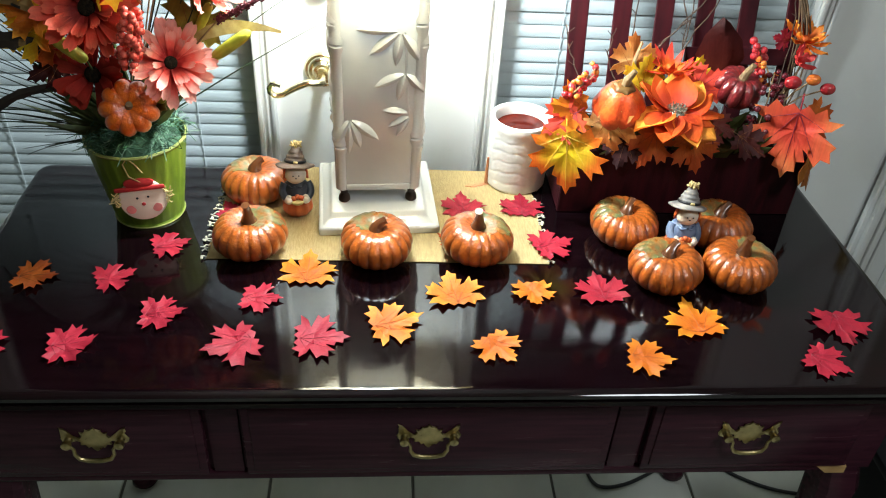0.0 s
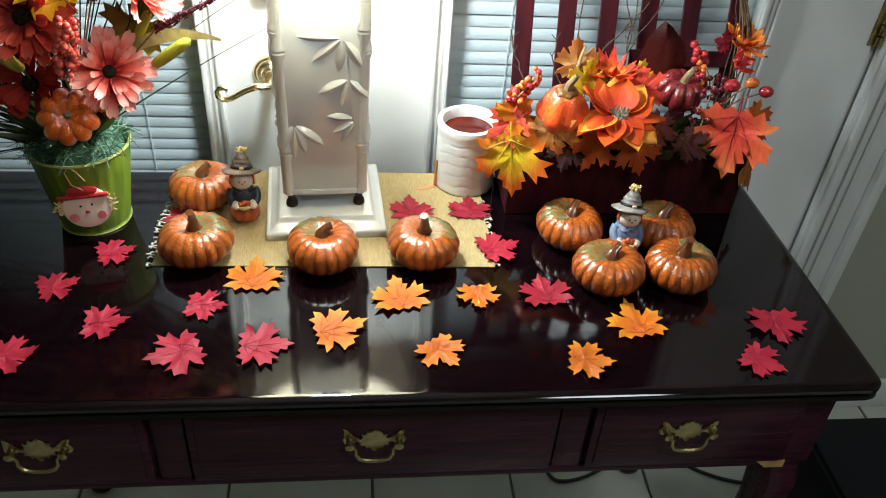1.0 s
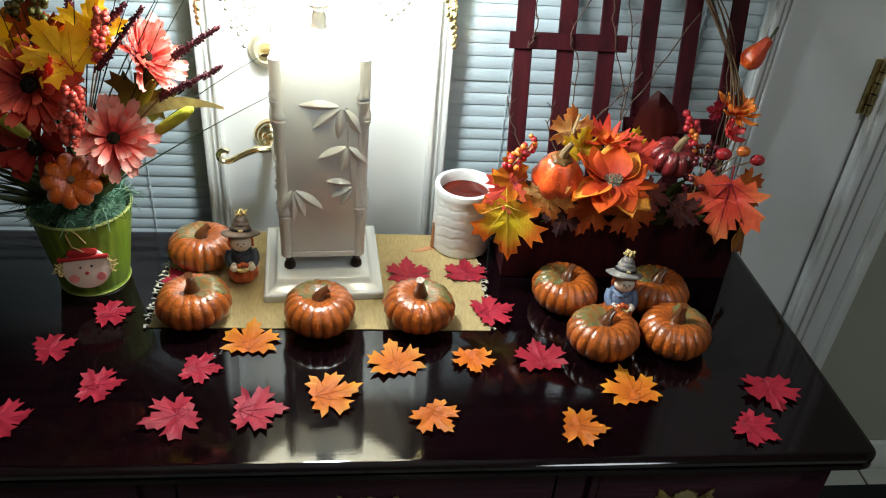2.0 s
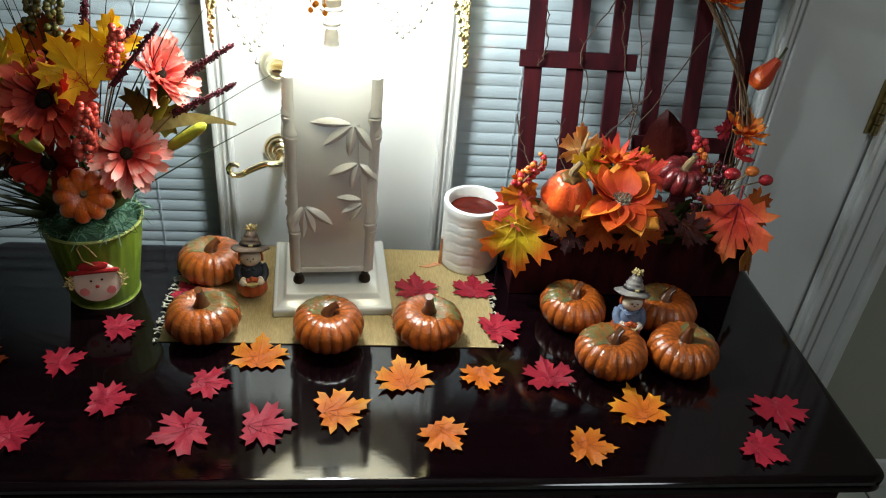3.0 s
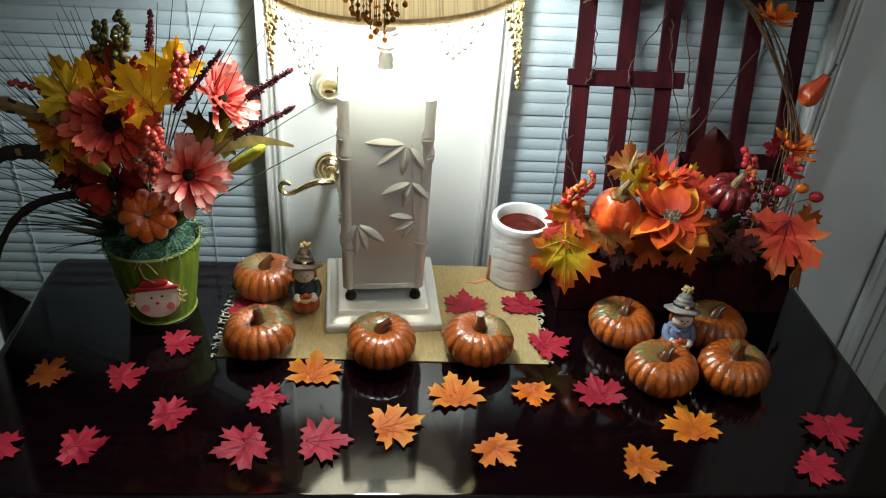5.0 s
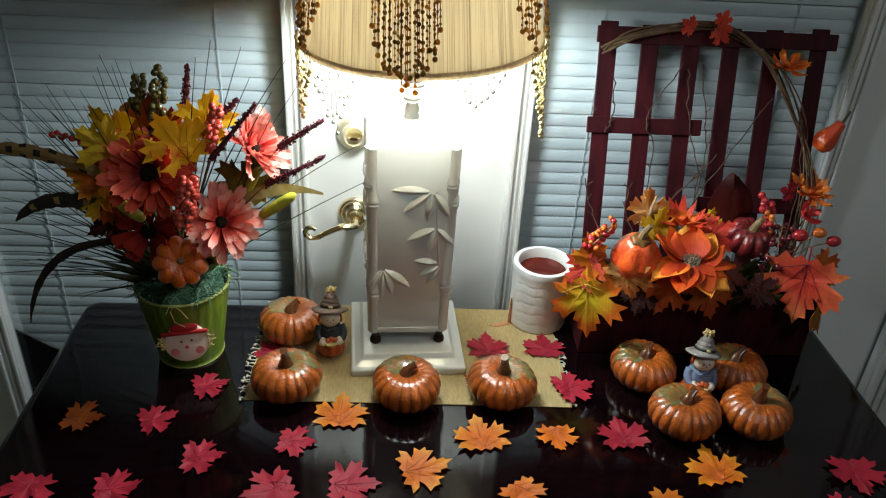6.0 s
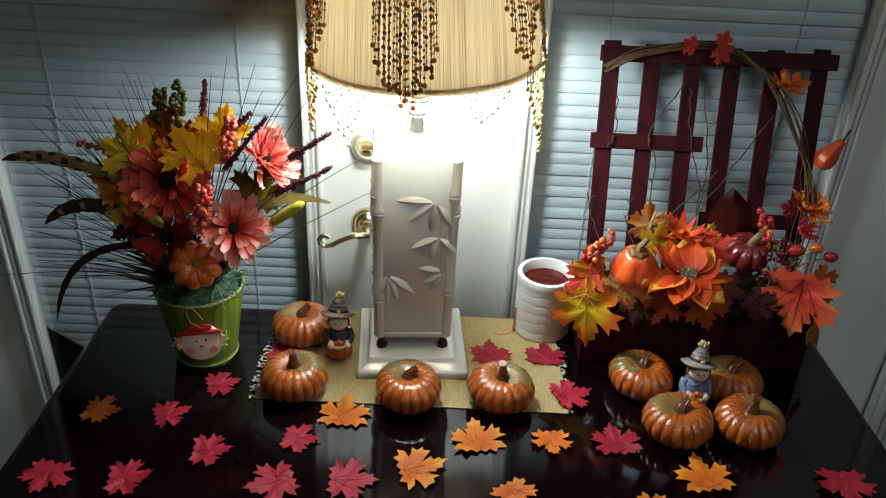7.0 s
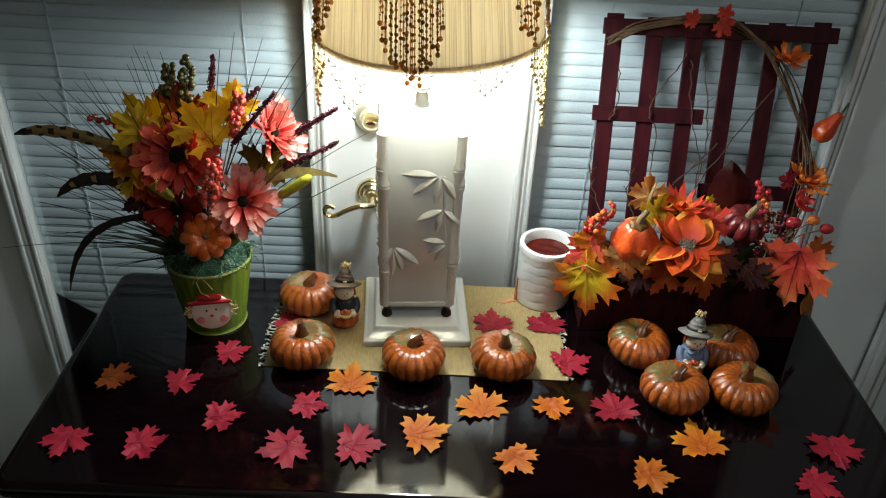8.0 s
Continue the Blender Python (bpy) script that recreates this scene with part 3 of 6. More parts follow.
def desk_top_mesh():
    """A slab with rounded corners and a moulded edge: a bead above a cove."""
    prof = [(0.0125, 0.0), (0.0102, 0.0), (0.004, -0.0006), (0.0, -0.004), (0.0, -0.009), (0.005, -0.0115), (0.0052, -0.0135), (0.001, -0.016), (0.0, -0.020), (0.003, -0.0245), (0.010, -0.026)]
    bm = bmesh.new()
    rings = []
    rad = 0.022
    for inset, dz in prof:
        r = max(rad - inset, 0.002)
        ring = []
        for cx, cy, a0 in ((DX1 - rad, DY1 - rad, 0), (DX0 + rad, DY1 - rad, 90), (DX0 + rad, DY0 + rad, 180), (DX1 - rad, DY0 + rad, 270)):
            for i in range(7):
                a = radians(a0 + 15 * i)
                ring.append(bm.verts.new((cx + r * math.cos(a), cy + r * math.sin(a), DTOP + dz)))
        rings.append(ring)
    for ra, rb in zip(rings, rings[1:]):
        for i in range(len(ra)):
            j = (i + 1) % len(ra)
            bm.faces.new((ra[i], ra[j], rb[j], rb[i]))
    bm.faces.new(rings[0])
    bm.faces.new(rings[-1][::-1])
    return bm


def pull(parent):
    """A brass bat-wing pull: pierced plate, two posts with wings, a hanging bail."""
    half = [(0, .021), (.003, .017), (.0075, .015), (.0095, .0165), (.0085, .011), (.0135, .011), (.0165, .0125), (.0145, .007), (.0175, .003), (.0215, .0022), (.0255, .0055), (.0275, .0115), (.0330, .0185), (.0385, .0205), (.0365, .0165), (.0375, .0125), (.0345, .0105),
            (.0365, .006), (.0395, .001), (.0380, -.0045), (.0330, -.0060), (.0275, -.0030), (.0215, -.0012), (.0170, -.0040), (.0185, -.0090), (.0125, -.0085), (.0095, -.0145), (.0065, -.0120), (.0030, -.0180), (0, -.0205)]
    pts = half + [(-x, z) for x, z in half[-2:0:-1]]
    bm = bmesh.new()
    a = [bm.verts.new((x, 0, z)) for x, z in pts]
    b = [bm.verts.new((x * 0.95, -0.0022, z * 0.95)) for x, z in pts]
    n = len(pts)
    for i in range(n):
        bm.faces.new((a[i], a[(i + 1) % n], b[(i + 1) % n], b[i]))
    bmesh.ops.triangulate(bm, faces=[bm.faces.new(b[::-1])])
    plate = part("pull_plate", bm, BRASS, parent, "aged brass bat-wing plate")
    for s in (-1, 1):
        part("pull_post", lathe([(0.0, -0.001), (0.0055, 0.001), (0.004, 0.005), (0.006, 0.009), (0.0055, 0.013), (0.0, 0.015)], 14), BRASS, plate, smooth=True, at=pose(s * 0.030, 0, 0.0005, 90))
    arc = [(0.030, -0.010, 0.0005), (0.026, -0.0105, -0.001), (0.0225, -0.011, -0.006), (0.0225, -0.0115, -0.014), (0.018, -0.012, -0.0215), (0.009, -0.012, -0.0245)]
    pts = arc + [(0, -0.012, -0.025)] + [(-x, y, z) for x, y, z in arc[::-1]]
    part("bail", tube(pts, lambda t: 0.0017 + 0.0012 * math.sin(math.pi * t) ** 2, 8), BRASS, plate, smooth=True)
    return plate


def build_desk():
    d = thing("writing_desk", "dark mahogany writing desk with three drawers and brass pulls", "desk", SLOPE)
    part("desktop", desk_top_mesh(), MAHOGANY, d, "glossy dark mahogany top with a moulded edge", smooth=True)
    ya, zb, zt = 0.018, 0.572, DTOP - 0.026
    bm = bmesh.new()
    add_box(bm, DX0 + 0.030, DX1 - 0.022, ya + 0.006, DY1 - 0.02, zb, zt)
    part("carcass", bm, MAHOGANY_DULL_LIT, d)
    bm = bmesh.new()
    add_box(bm, DX0 + 0.028, DX1 - 0.020, ya, ya + 0.012, zt - 0.014, zt, 0.003)
    add_box(bm, DX0 + 0.060, DX1 - 0.060, ya, ya + 0.012, zb - 0.001, zb + 0.014, 0.003)
    for x in (-0.247, 0.253):
        add_box(bm, x - 0.019, x + 0.019, ya + 0.001, ya + 0.012, zb + 0.013, zt - 0.013, 0.002)
    part("face_frame", bm, MAHOGANY_DULL_LIT, d, smooth=True)
    for x0, x1, px in ((-0.530, -0.268, -0.394), (-0.226, 0.232, 0.0), (0.274, 0.555, 0.402)):
        bm = box(x0 + 0.002, x1 - 0.002, ya - 0.006, ya + 0.01, zb + 0.016, zt - 0.016, 0.003)
        add_box(bm, x0 + 0.012, x1 - 0.012, ya - 0.0085, ya, zb + 0.026, zt - 0.026, 0.002)
        dr = part("drawer_front", bm, MAHOGANY_DULL_LIT, d, smooth=True)
        p = pull(dr)
        p.matrix_basis = pose(px, ya - 0.0088, 0.661)
    # legs: square knee at the top, tapering curve, pad foot
    for x, y in ((DX0 + 0.052, 0.045), (DX1 - 0.052, 0.045), (DX0 + 0.052, DY1 - 0.05), (DX1 - 0.052, DY1 - 0.05)):
        sx, sy = (-1 if x < 0 else 1), (-1 if y < 0.2 else 1)
        bm = bmesh.new()
        rings = []
        for z, w, o in ((zt, .026, 0), (zb, .026, 0), (0.53, .030, .006), (0.46, .027, .007), (0.35, .020, .0), (0.22, .0155, -.004), (0.10, .013, -.002), (0.045, .015, .004), (0.024, .026, .008), (0.008, .027, .009), (0.0, .022, .009)):
            sq = 1.0 if z >= zb else max(0.0, (z - 0.3) / 0.27)
            ring = []
            for i in range(16):
                a = math.tau * (i + 0.5) / 16
                c, s = math.cos(a), math.sin(a)
                k = 1 + sq * (1 / max(abs(c), abs(s)) - 1) * 0.9
                ring.append(bm.verts.new((x + sx * o + w * c * k, y + sy * o + w * s * k, z)))
            rings.append(ring)
        for ra, rb in zip(rings, rings[1:]):
            for i in range(16):
                bm.faces.new((ra[i], ra[(i + 1) % 16], rb[(i + 1) % 16], rb[i]))
        bm.faces.new(rings[0])
        bm.faces.new(rings[-1][::-1])
        part("leg", bm, MAHOGANY_DULL_LIT, d, "dark mahogany curved leg with a pad foot", smooth=True, at=SLOPE.inverted())
    bm = bmesh.new()
    pts = [(0.520, zb + 0.012), (0.562, zb + 0.011), (0.562, zb - 0.002), (0.536, zb - 0.002)]
    a = [bm.verts.new((x, ya - 0.0015, z)) for x, z in pts]
    b = [bm.verts.new((x, ya + 0.004, z)) for x, z in pts]
    for i in range(4):
        bm.faces.new((a[i], a[(i + 1) % 4], b[(i + 1) % 4], b[i]))
    bm.faces.new(a)
    part("chipped_edge", bm, RAW_WOOD, d, "bare pale wood where the veneer chipped off")
    return d


build_desk()

# ---- things on the desk ----


def build_mat():
    m = thing("table_mat", "golden woven raffia table mat with frayed cream ends", "mat", SLOPE)
    bm = bmesh.new()
    nx, ny = 60, 34
    x0, x1, y0, y1 = -0.292, 0.173, 0.228, 0.474
    grid = []
    for s in (0.0016, 0.0003):
        g = []
        for i in range(nx + 1):
            u = i / nx
            row = []
            for j in range(ny + 1):
                v = j / ny
                x = x0 + (x1 - x0) * u + 0.004 * (v - 0.5) + 0.0012 * math.sin(v * 40) * (1 if i in (0, nx) else 0)
                y = y0 + (y1 - y0) * v - 0.008 * (u - 0.5)
                row.append(bm.verts.new((x, y, DTOP + s + 0.0005 * noise.noise(Vector((x * 30, y * 30, 1))) * (s > 0.001))))
            g.append(row)
        grid.append(g)
    for g in grid:
        for i in range(nx):
            for j in range(ny):
                bm.faces.new((g[i][j], g[i + 1][j], g[i + 1][j + 1], g[i][j + 1]))
    a, b = grid
    rim = [(i, 0) for i in range(nx)] + [(nx, j) for j in range(ny)] + [(i, ny) for i in range(nx, 0, -1)] + [(0, j) for j in range(ny, 0, -1)]
    for p, q in zip(rim, rim[1:] + rim[:1]):
        bm.faces.new((a[p[0]][p[1]], a[q[0]][q[1]], b[q[0]][q[1]], b[p[0]][p[1]]))
    part("weave", bm, RAFFIA, m)
    rnd = random.Random(3)
    for side, xe in ((-1, x0), (1, x1)):
        bm = bmesh.new()
        for k in range(36):
            v = (k + rnd.random() * 0.8) / 36
            if rnd.random() < 0.35:
                continue
            y = y0 + (y1 - y0) * v - 0.004 * side
            x = xe + 0.004 * (v - 0.5)
            ln = rnd.uniform(0.003, 0.012)
            p = [(x - side * 0.002, y, DTOP + 0.002), (x + side * ln * 0.5, y + rnd.uniform(-.003, .003), DTOP + 0.004), (x + side * ln, y + rnd.uniform(-.006, .006), DTOP + 0.0025)]
            tube(p, 0.0011, 5, bm)
            if rnd.random() < 0.6:
                ball(bm, (x + side * ln * 0.7, y + rnd.uniform(-.003, .003), DTOP + 0.003), 0.0022, 1, (1, 1.4, 0.8))
        tagged(part("frayed_edge", bm, FRINGE, m, "frayed cream threads"), kind="stuff")


build_mat()

LAMP_AT = pose(AXIS[0], AXIS[1], DTOP + 0.0016 + sunk(AXIS[1]), 0, 0, 3.5)


def bamboo_leaf(bm, x, z, ang, ln, w, y):
    """A raised leaf on the front face, from (x, z) along ang degrees."""
    a = radians(ang)
    dx, dz = math.cos(a), math.sin(a)
    n = 8
    rows = []
    for i in range(n + 1):
        t = i / n
        ww = w * math.sin(math.pi * min(t * 0.92 + 0.06, 1)) ** 0.8 if i < n else 0.0004
        sag = -0.10 * ln * t * t
        cx, cz = x + dx * ln * t, z + dz * ln * t + sag
        rows.append([bm.verts.new((cx - dz * ww * u, y - 0.0062 * (1 - abs(u)) ** 0.6 * math.sin(math.pi * (0.12 + 0.85 * t)) - 0.0002, cz + dx * ww * u)) for u in (-1, -0.5, 0, 0.5, 1)])
    for ra, rb in zip(rows, rows[1:]):
        for i in range(4):
            bm.faces.new((ra[i], ra[i + 1], rb[i + 1], rb[i]))


def build_lamp():
    lamp = thing("table_lamp", "white ceramic table lamp, lit, with a beaded cream string shade", "lamp", LAMP_AT)
    # stepped plinth
    part("plinth", box(-0.0855, 0.0855, -0.104, 0.074, 0.0, 0.015, 0.004, 3), CERAMIC, lamp, smooth=True)
    bm = bmesh.new()
    rings = []
    for z, k in ((0.0145, 0.0), (0.0165, 0.0035), (0.0185, 0.0080), (0.0215, 0.0115), (0.0250, 0.0130), (0.0262, 0.0150)):
        rings.append([bm.verts.new(v) for v in ((-0.0800 + k, -0.098 + 1.35 * k, z), (0.0800 - k, -0.098 + 1.35 * k, z), (0.0800 - k, 0.070 - k, z), (-0.0800 + k, 0.070 - k, z))])
    for ra, rb in zip(rings, rings[1:]):
        for i in range(4):
            bm.faces.new((ra[i], ra[(i + 1) % 4], rb[(i + 1) % 4], rb[i]))
    bm.faces.new(rings[-1])
    bm.faces.new(rings[0][::-1])
    bmesh.ops.bevel(bm, geom=[e for e in bm.edges if abs(e.verts[0].co.z - e.verts[1].co.z) > 1e-5], offset=0.002, segments=2, profile=0.5, affect="EDGES")
    part("plinth_step", bm, CERAMIC, lamp, "white glazed step with a coved edge", smooth=True)
    for sx in (-1, 1):
        for sy in (-1, 1):
            part("foot", lathe([(0.006, 0.0), (0.0085, 0.003), (0.008, 0.009), (0.005, 0.014), (0.0065, 0.022)], 16), BRONZE, lamp, "dark bronze foot", smooth=True, at=pose(sx * 0.048, sy * 0.048 - 0.002, 0.0255))
    # tall square vessel, walls with thickness, a little wider at the top
    zb, zt, hb, ht, wall = 0.046, 0.353, 0.0575, 0.0620, 0.007
    bm = bmesh.new()

    def square(h, z, r=0.004):
        ring = []
        for cx, cy, a0 in ((h - r, h - r, 0), (-h + r, h - r, 90), (-h + r, -h + r, 180), (h - r, -h + r, 270)):
            for i in range(4):
                a = radians(a0 + 30 * i)
                ring.append(bm.verts.new((cx + r * math.cos(a), cy + r * math.sin(a), z)))
        return ring
    rings = [square(hb - 0.003, zb), square(hb, zb + 0.004), square(ht, zt - 0.003), square(ht - 0.002, zt), square(ht - wall + 0.001, zt), square(ht - wall, zt - 0.004), square(ht - wall, zt - 0.045)]
    for ra, rb in zip(rings, rings[1:]):
        for i in range(16):
            bm.faces.new((ra[i], ra[(i + 1) % 16], rb[(i + 1) % 16], rb[i]))
    bm.faces.new(rings[0][::-1])
    bm.faces.new(rings[-1])
    body = part("vessel", bm, CERAMIC, lamp, "square white ceramic vessel with raised bamboo", smooth=True)
    # bamboo canes on the corners, their nodes, the low rail, and leaves in relief on each face
    for rot in range(4):
        m = Matrix.Rotation(math.pi / 2 * rot, 4, "Z")
        bm = bmesh.new()
        for sx, nodes in ((-1, (0.120, 0.268)), (1, (0.133, 0.296))):
            pts, rr = [], []
            zs = sorted([zb + 0.003, zt - 0.003] + [nz + o for nz in nodes for o in (-0.012, -0.005, -0.002, 0.0, 0.002, 0.005, 0.012)])
            for z in zs:
                h = hb + (ht - hb) * (z - zb) / (zt - zb)
                near = min(abs(z - nz) for nz in nodes)
                r = 0.0078 + (0.0022 if 0.0015 < near < 0.006 else 0.0) - (0.0008 if near < 0.001 else 0.0)
                pts.append((sx * (h - 0.0075), -h + 0.0055, z))
                rr.append(r)
            tube(pts, lambda t, q=rr: q[min(int(t * (len(q) - 1) + 0.5), len(q) - 1)], 14, bm)
        add_box(bm, -hb + 0.012, hb - 0.012, -hb - 0.0022, -hb + 0.002, zb + 0.003, zb + 0.012, 0.002)
        bmesh.ops.transform(bm, matrix=m, verts=bm.verts[:])
        part("bamboo_cane", bm, CERAMIC, body, smooth=True)
        bm = bmesh.new()

        def face_y(z):
            return -(hb + (ht - hb) * (z - zb) / (zt - zb))
        for x, z, ang, ln, w in ((0.022, 0.279, 172, 0.052, .0055), (0.024, 0.277, 215, 0.044, .0055), (0.027, 0.276, 262, 0.040, .005), (0.030, 0.276, 305, 0.042, .0055),
                                 (0.032, 0.222, 200, 0.040, .0055), (0.034, 0.221, 255, 0.034, .005), (0.036, 0.222, 318, 0.034, .005),
                                 (0.038, 0.168, 168, 0.034, .0045), (0.040, 0.162, 205, 0.030, .0045), (0.041, 0.160, 235, 0.030, .004),
                                 (-0.036, 0.157, 325, 0.044, .0058), (-0.038, 0.156, 290, 0.040, .005), (-0.040, 0.157, 240, 0.036, .0055), (-0.039, 0.156, 268, 0.046, .0045)):
            z = zb + (z - zb) * 1.033
            bamboo_leaf(bm, x, z, ang, ln, w * 1.35, face_y(z) + 0.0006)
        tube([(0.033, face_y(.287) + .001, 0.286), (0.036, face_y(.228) + .001, 0.228), (0.041, face_y(.17) + .001, 0.169)], 0.0022, 8, bm)
        bmesh.ops.transform(bm, matrix=m, verts=bm.verts[:])
        part("bamboo_leaf", bm, CERAMIC, body, smooth=True)
    # stem and socket above the vessel
    part("lamp_neck", lathe([(0.030, 0.320), (0.030, 0.327), (0.009, 0.331), (0.008, 0.362), (0.0085, 0.367), (0.0112, 0.369), (0.0112, 0.372), (0.0095, 0.376), (0.0098, 0.383), (0.0085, 0.387), (0.0072, 0.391), (0.0078, 0.393), (0.0122, 0.396), (0.0122, 0.400), (0.009, 0.403), (0.0095, 0.406), (0.0150, 0.414), (0.0165, 0.416), (0.0165, 0.419), (0.013, 0.421),
                             (0.013, 0.430), (0.0165, 0.434), (0.0165, 0.468), (0.013, 0.476), (0.0, 0.476)], 28), METAL, lamp, "satin metal neck and socket", smooth=True)
    part("bulb", lathe([(0.0, 0.476), (0.011, 0.477), (0.013, 0.486), (0.024, 0.506), (0.029, 0.525), (0.025, 0.545), (0.012, 0.556), (0.0, 0.558)], 24), PANE, lamp, "clear glass bulb, lit", smooth=True)
    # harp and shade
    part("harp", tube([(0.018, 0, 0.43)] + bend((0.018, 0, 0.45), (0.075, 0, 0.58), (0.0, 0, 0.672), 10) + bend((0.0, 0, 0.672), (-0.075, 0, 0.58), (-0.018, 0, 0.45), 10)[1:] + [(-0.018, 0, 0.43)], 0.0018, 6), METAL, lamp)
    rb, rt, z0, z1 = SHADE_R0, SHADE_R1, SHADE_Z0, SHADE_Z1
    folds = 190

    def pleat(a, k):
        return 1 + 0.0035 * math.sin(a * folds * 0.5) + 0.004 * math.sin(a * 11)
    prof = [(rb, z0), (rb * 0.985, z0 + 0.02), (rb * 0.955, z0 + 0.06), (rb * 0.90, z0 + 0.13), (rt, z1), (rt - 0.002, z1), (rb * 0.898 - 0.002, z0 + 0.13), (rb * 0.953 - 0.002, z0 + 0.06), (rb - 0.003, z0 + 0.001)]
    bm = bmesh.new()
    rings = []
    segs = 380
    for k, (r, z) in enumerate(prof):
        rings.append([bm.verts.new((r * pleat(math.tau * i / segs, k) * math.cos(math.tau * i / segs), r * pleat(math.tau * i / segs, k) * math.sin(math.tau * i / segs), z)) for i in range(segs)])
    for ra, rb2 in zip(rings, rings[1:] + rings[:1]):
        for i in range(segs):
            bm.faces.new((ra[i], ra[(i + 1) % segs], rb2[(i + 1) % segs], rb2[i]))
    shade = part("shade", bm, SHADE, lamp, "cream string shade with gathered threads", smooth=True, at=pose(0.008 + 0.02, -0.020, 0.0, 0, -2.3, 0))
    bm = lathe([(rb + 0.0012, z0 - 0.003), (rb + 0.0016, z0 + 0.001), (rb + 0.0006, z0 + 0.005), (rb - 0.003, z0 + 0.004), (rb - 0.004, z0), (rb + 0.0012, z0 - 0.003)], 96, closed=False)
    part("hem", bm, TRIMBAND, shade, smooth=True)
    bm = bmesh.new()
    for i in range(3):
        a = math.tau * i / 3 + 0.5
        tube([(0.004 * math.cos(a), 0.004 * math.sin(a), 0.672), (rt * 0.99 * math.cos(a), rt * 0.99 * math.sin(a), z1 - 0.004)], 0.0016, 6, bm)
    part("spider", bm, METAL, shade)
    # beaded strands: bunches draped over the cloth, and bunches that hang free under the hem
    rnd = random.Random(11)

    def strand(bm, a, top, end, step):
        zz, pts = top, []
        while zz > end:
            t = (zz - z0) / (z1 - z0)
            r = rb - (rb - rt) * max(t, 0) + 0.0045 + rnd.uniform(0, 0.0015) + 0.004 * math.sin(math.pi * max(t, 0))
            pts.append((r * math.cos(a), r * math.sin(a), zz))
            zz -= rnd.uniform(*step)
        if len(pts) < 2:
            return
        tube(pts, 0.0005, 4, bm)
        for k, p in enumerate(pts):
            ball(bm, p, 0.0031 if k == len(pts) - 1 else rnd.choice((0.0012, 0.0016, 0.0023)), 2, (1, 1, 1.1))
    for mid, half, count, over in ((-101, 0.26, 26, 0.022), (-160, 0.26, 18, 0.0), (-38, 0.26, 12, -0.01), (-10, 0.12, 12, 0.01), (-190, 0.12, 10, 0.01), (40, 0.3, 12, 0.0), (140, 0.3, 12, 0.0)):
        bm = bmesh.new()
        for s in range(count):
            u = (s + 0.5) / count * 2 - 1
            strand(bm, radians(mid) + u * half + rnd.uniform(-0.015, 0.015), z1 - 0.02 - 0.03 * abs(u), z0 - over + 0.065 * abs(u) ** 1.3 + rnd.uniform(-0.006, 0.016), (0.006, 0.010))
        part("bead_fringe", bm, BEAD, shade, "draped strands of bronze beads", smooth=True)
    for mid, half, count, drop in ((-168, 0.32, 18, 0.080), (138, 0.46, 17, 0.160), (98, 0.32, 11, 0.090), (55, 0.58, 19, 0.140), (-12, 0.50, 24, 0.120)):
        bm = bmesh.new()
        for s in range(count):
            u = (s + 0.5) / count * 2 - 1
            strand(bm, radians(mid) + u * half + rnd.uniform(-0.01, 0.01), z0 + 0.004, z0 - 0.012 - drop * (1 - abs(u) ** 1.1) - rnd.uniform(0, 0.008), (0.008, 0.013))
        gold = mid in (-168, -12)
        part("bead_fringe", bm, BEAD_GOLD if gold else BEAD_CLEAR, shade, "hanging strands of pale gold beads" if gold else "hanging strands of clear glass beads", smooth=True)
    return lamp


SHADE_R0, SHADE_R1, SHADE_Z0, SHADE_Z1 = 0.153, 0.117, 0.486, 0.700
build_lamp()


def ribbed(radius, height, ribs, depth, seed, flat=0.55, segs=None):
    """A pumpkin body: ribs deep at the crown, a dimple at top and bottom. Gives the bmesh and its 'rib' values."""
    bm = bmesh.new()
    lay = bm.verts.layers.float.new("rib")
    segs = segs or ribs * 6
    rnd = random.Random(seed)
    wob = [rnd.uniform(0.94, 1.06) for _ in range(ribs)]
    rings = []
    n = 26
    for k in range(n + 1):
        th = math.pi * k / n
        ring = []
        for i in range(segs):
            a = math.tau * i / segs
            f = a / math.tau * ribs
            w = abs(math.sin(math.pi * f))
            bulge = w ** 0.8
            r = radius * max(math.sin(th), 0.0) ** 0.72 * (1 - depth + depth * bulge) * (1 + 0.02 * math.sin(a * 2 + seed)) * (wob[int(f) % ribs] * 0.3 + 0.7)
            z = height * 0.5 * math.cos(th) * (1 - 0.0) - 0.24 * height * max(0, 1 - r / (radius * 0.62)) ** 1.3 * (1 if th < math.pi / 2 else -0.5)
            v = bm.verts.new((r * math.cos(a), r * math.sin(a), z + height * 0.5))
            v[lay] = min(1.0, 0.30 + 0.8 * w)
            ring.append(v)
        rings.append(ring)
    for ra, rb in zip(rings, rings[1:]):
        for i in range(segs):
            bm.faces.new((ra[i], ra[(i + 1) % segs], rb[(i + 1) % segs], rb[i]))
    bmesh.ops.remove_doubles(bm, verts=rings[0] + rings[-1], dist=1e-5)
    low = min(v.co.z for v in bm.verts)
    for v in bm.verts:
        v.co.z -= low
    return bm


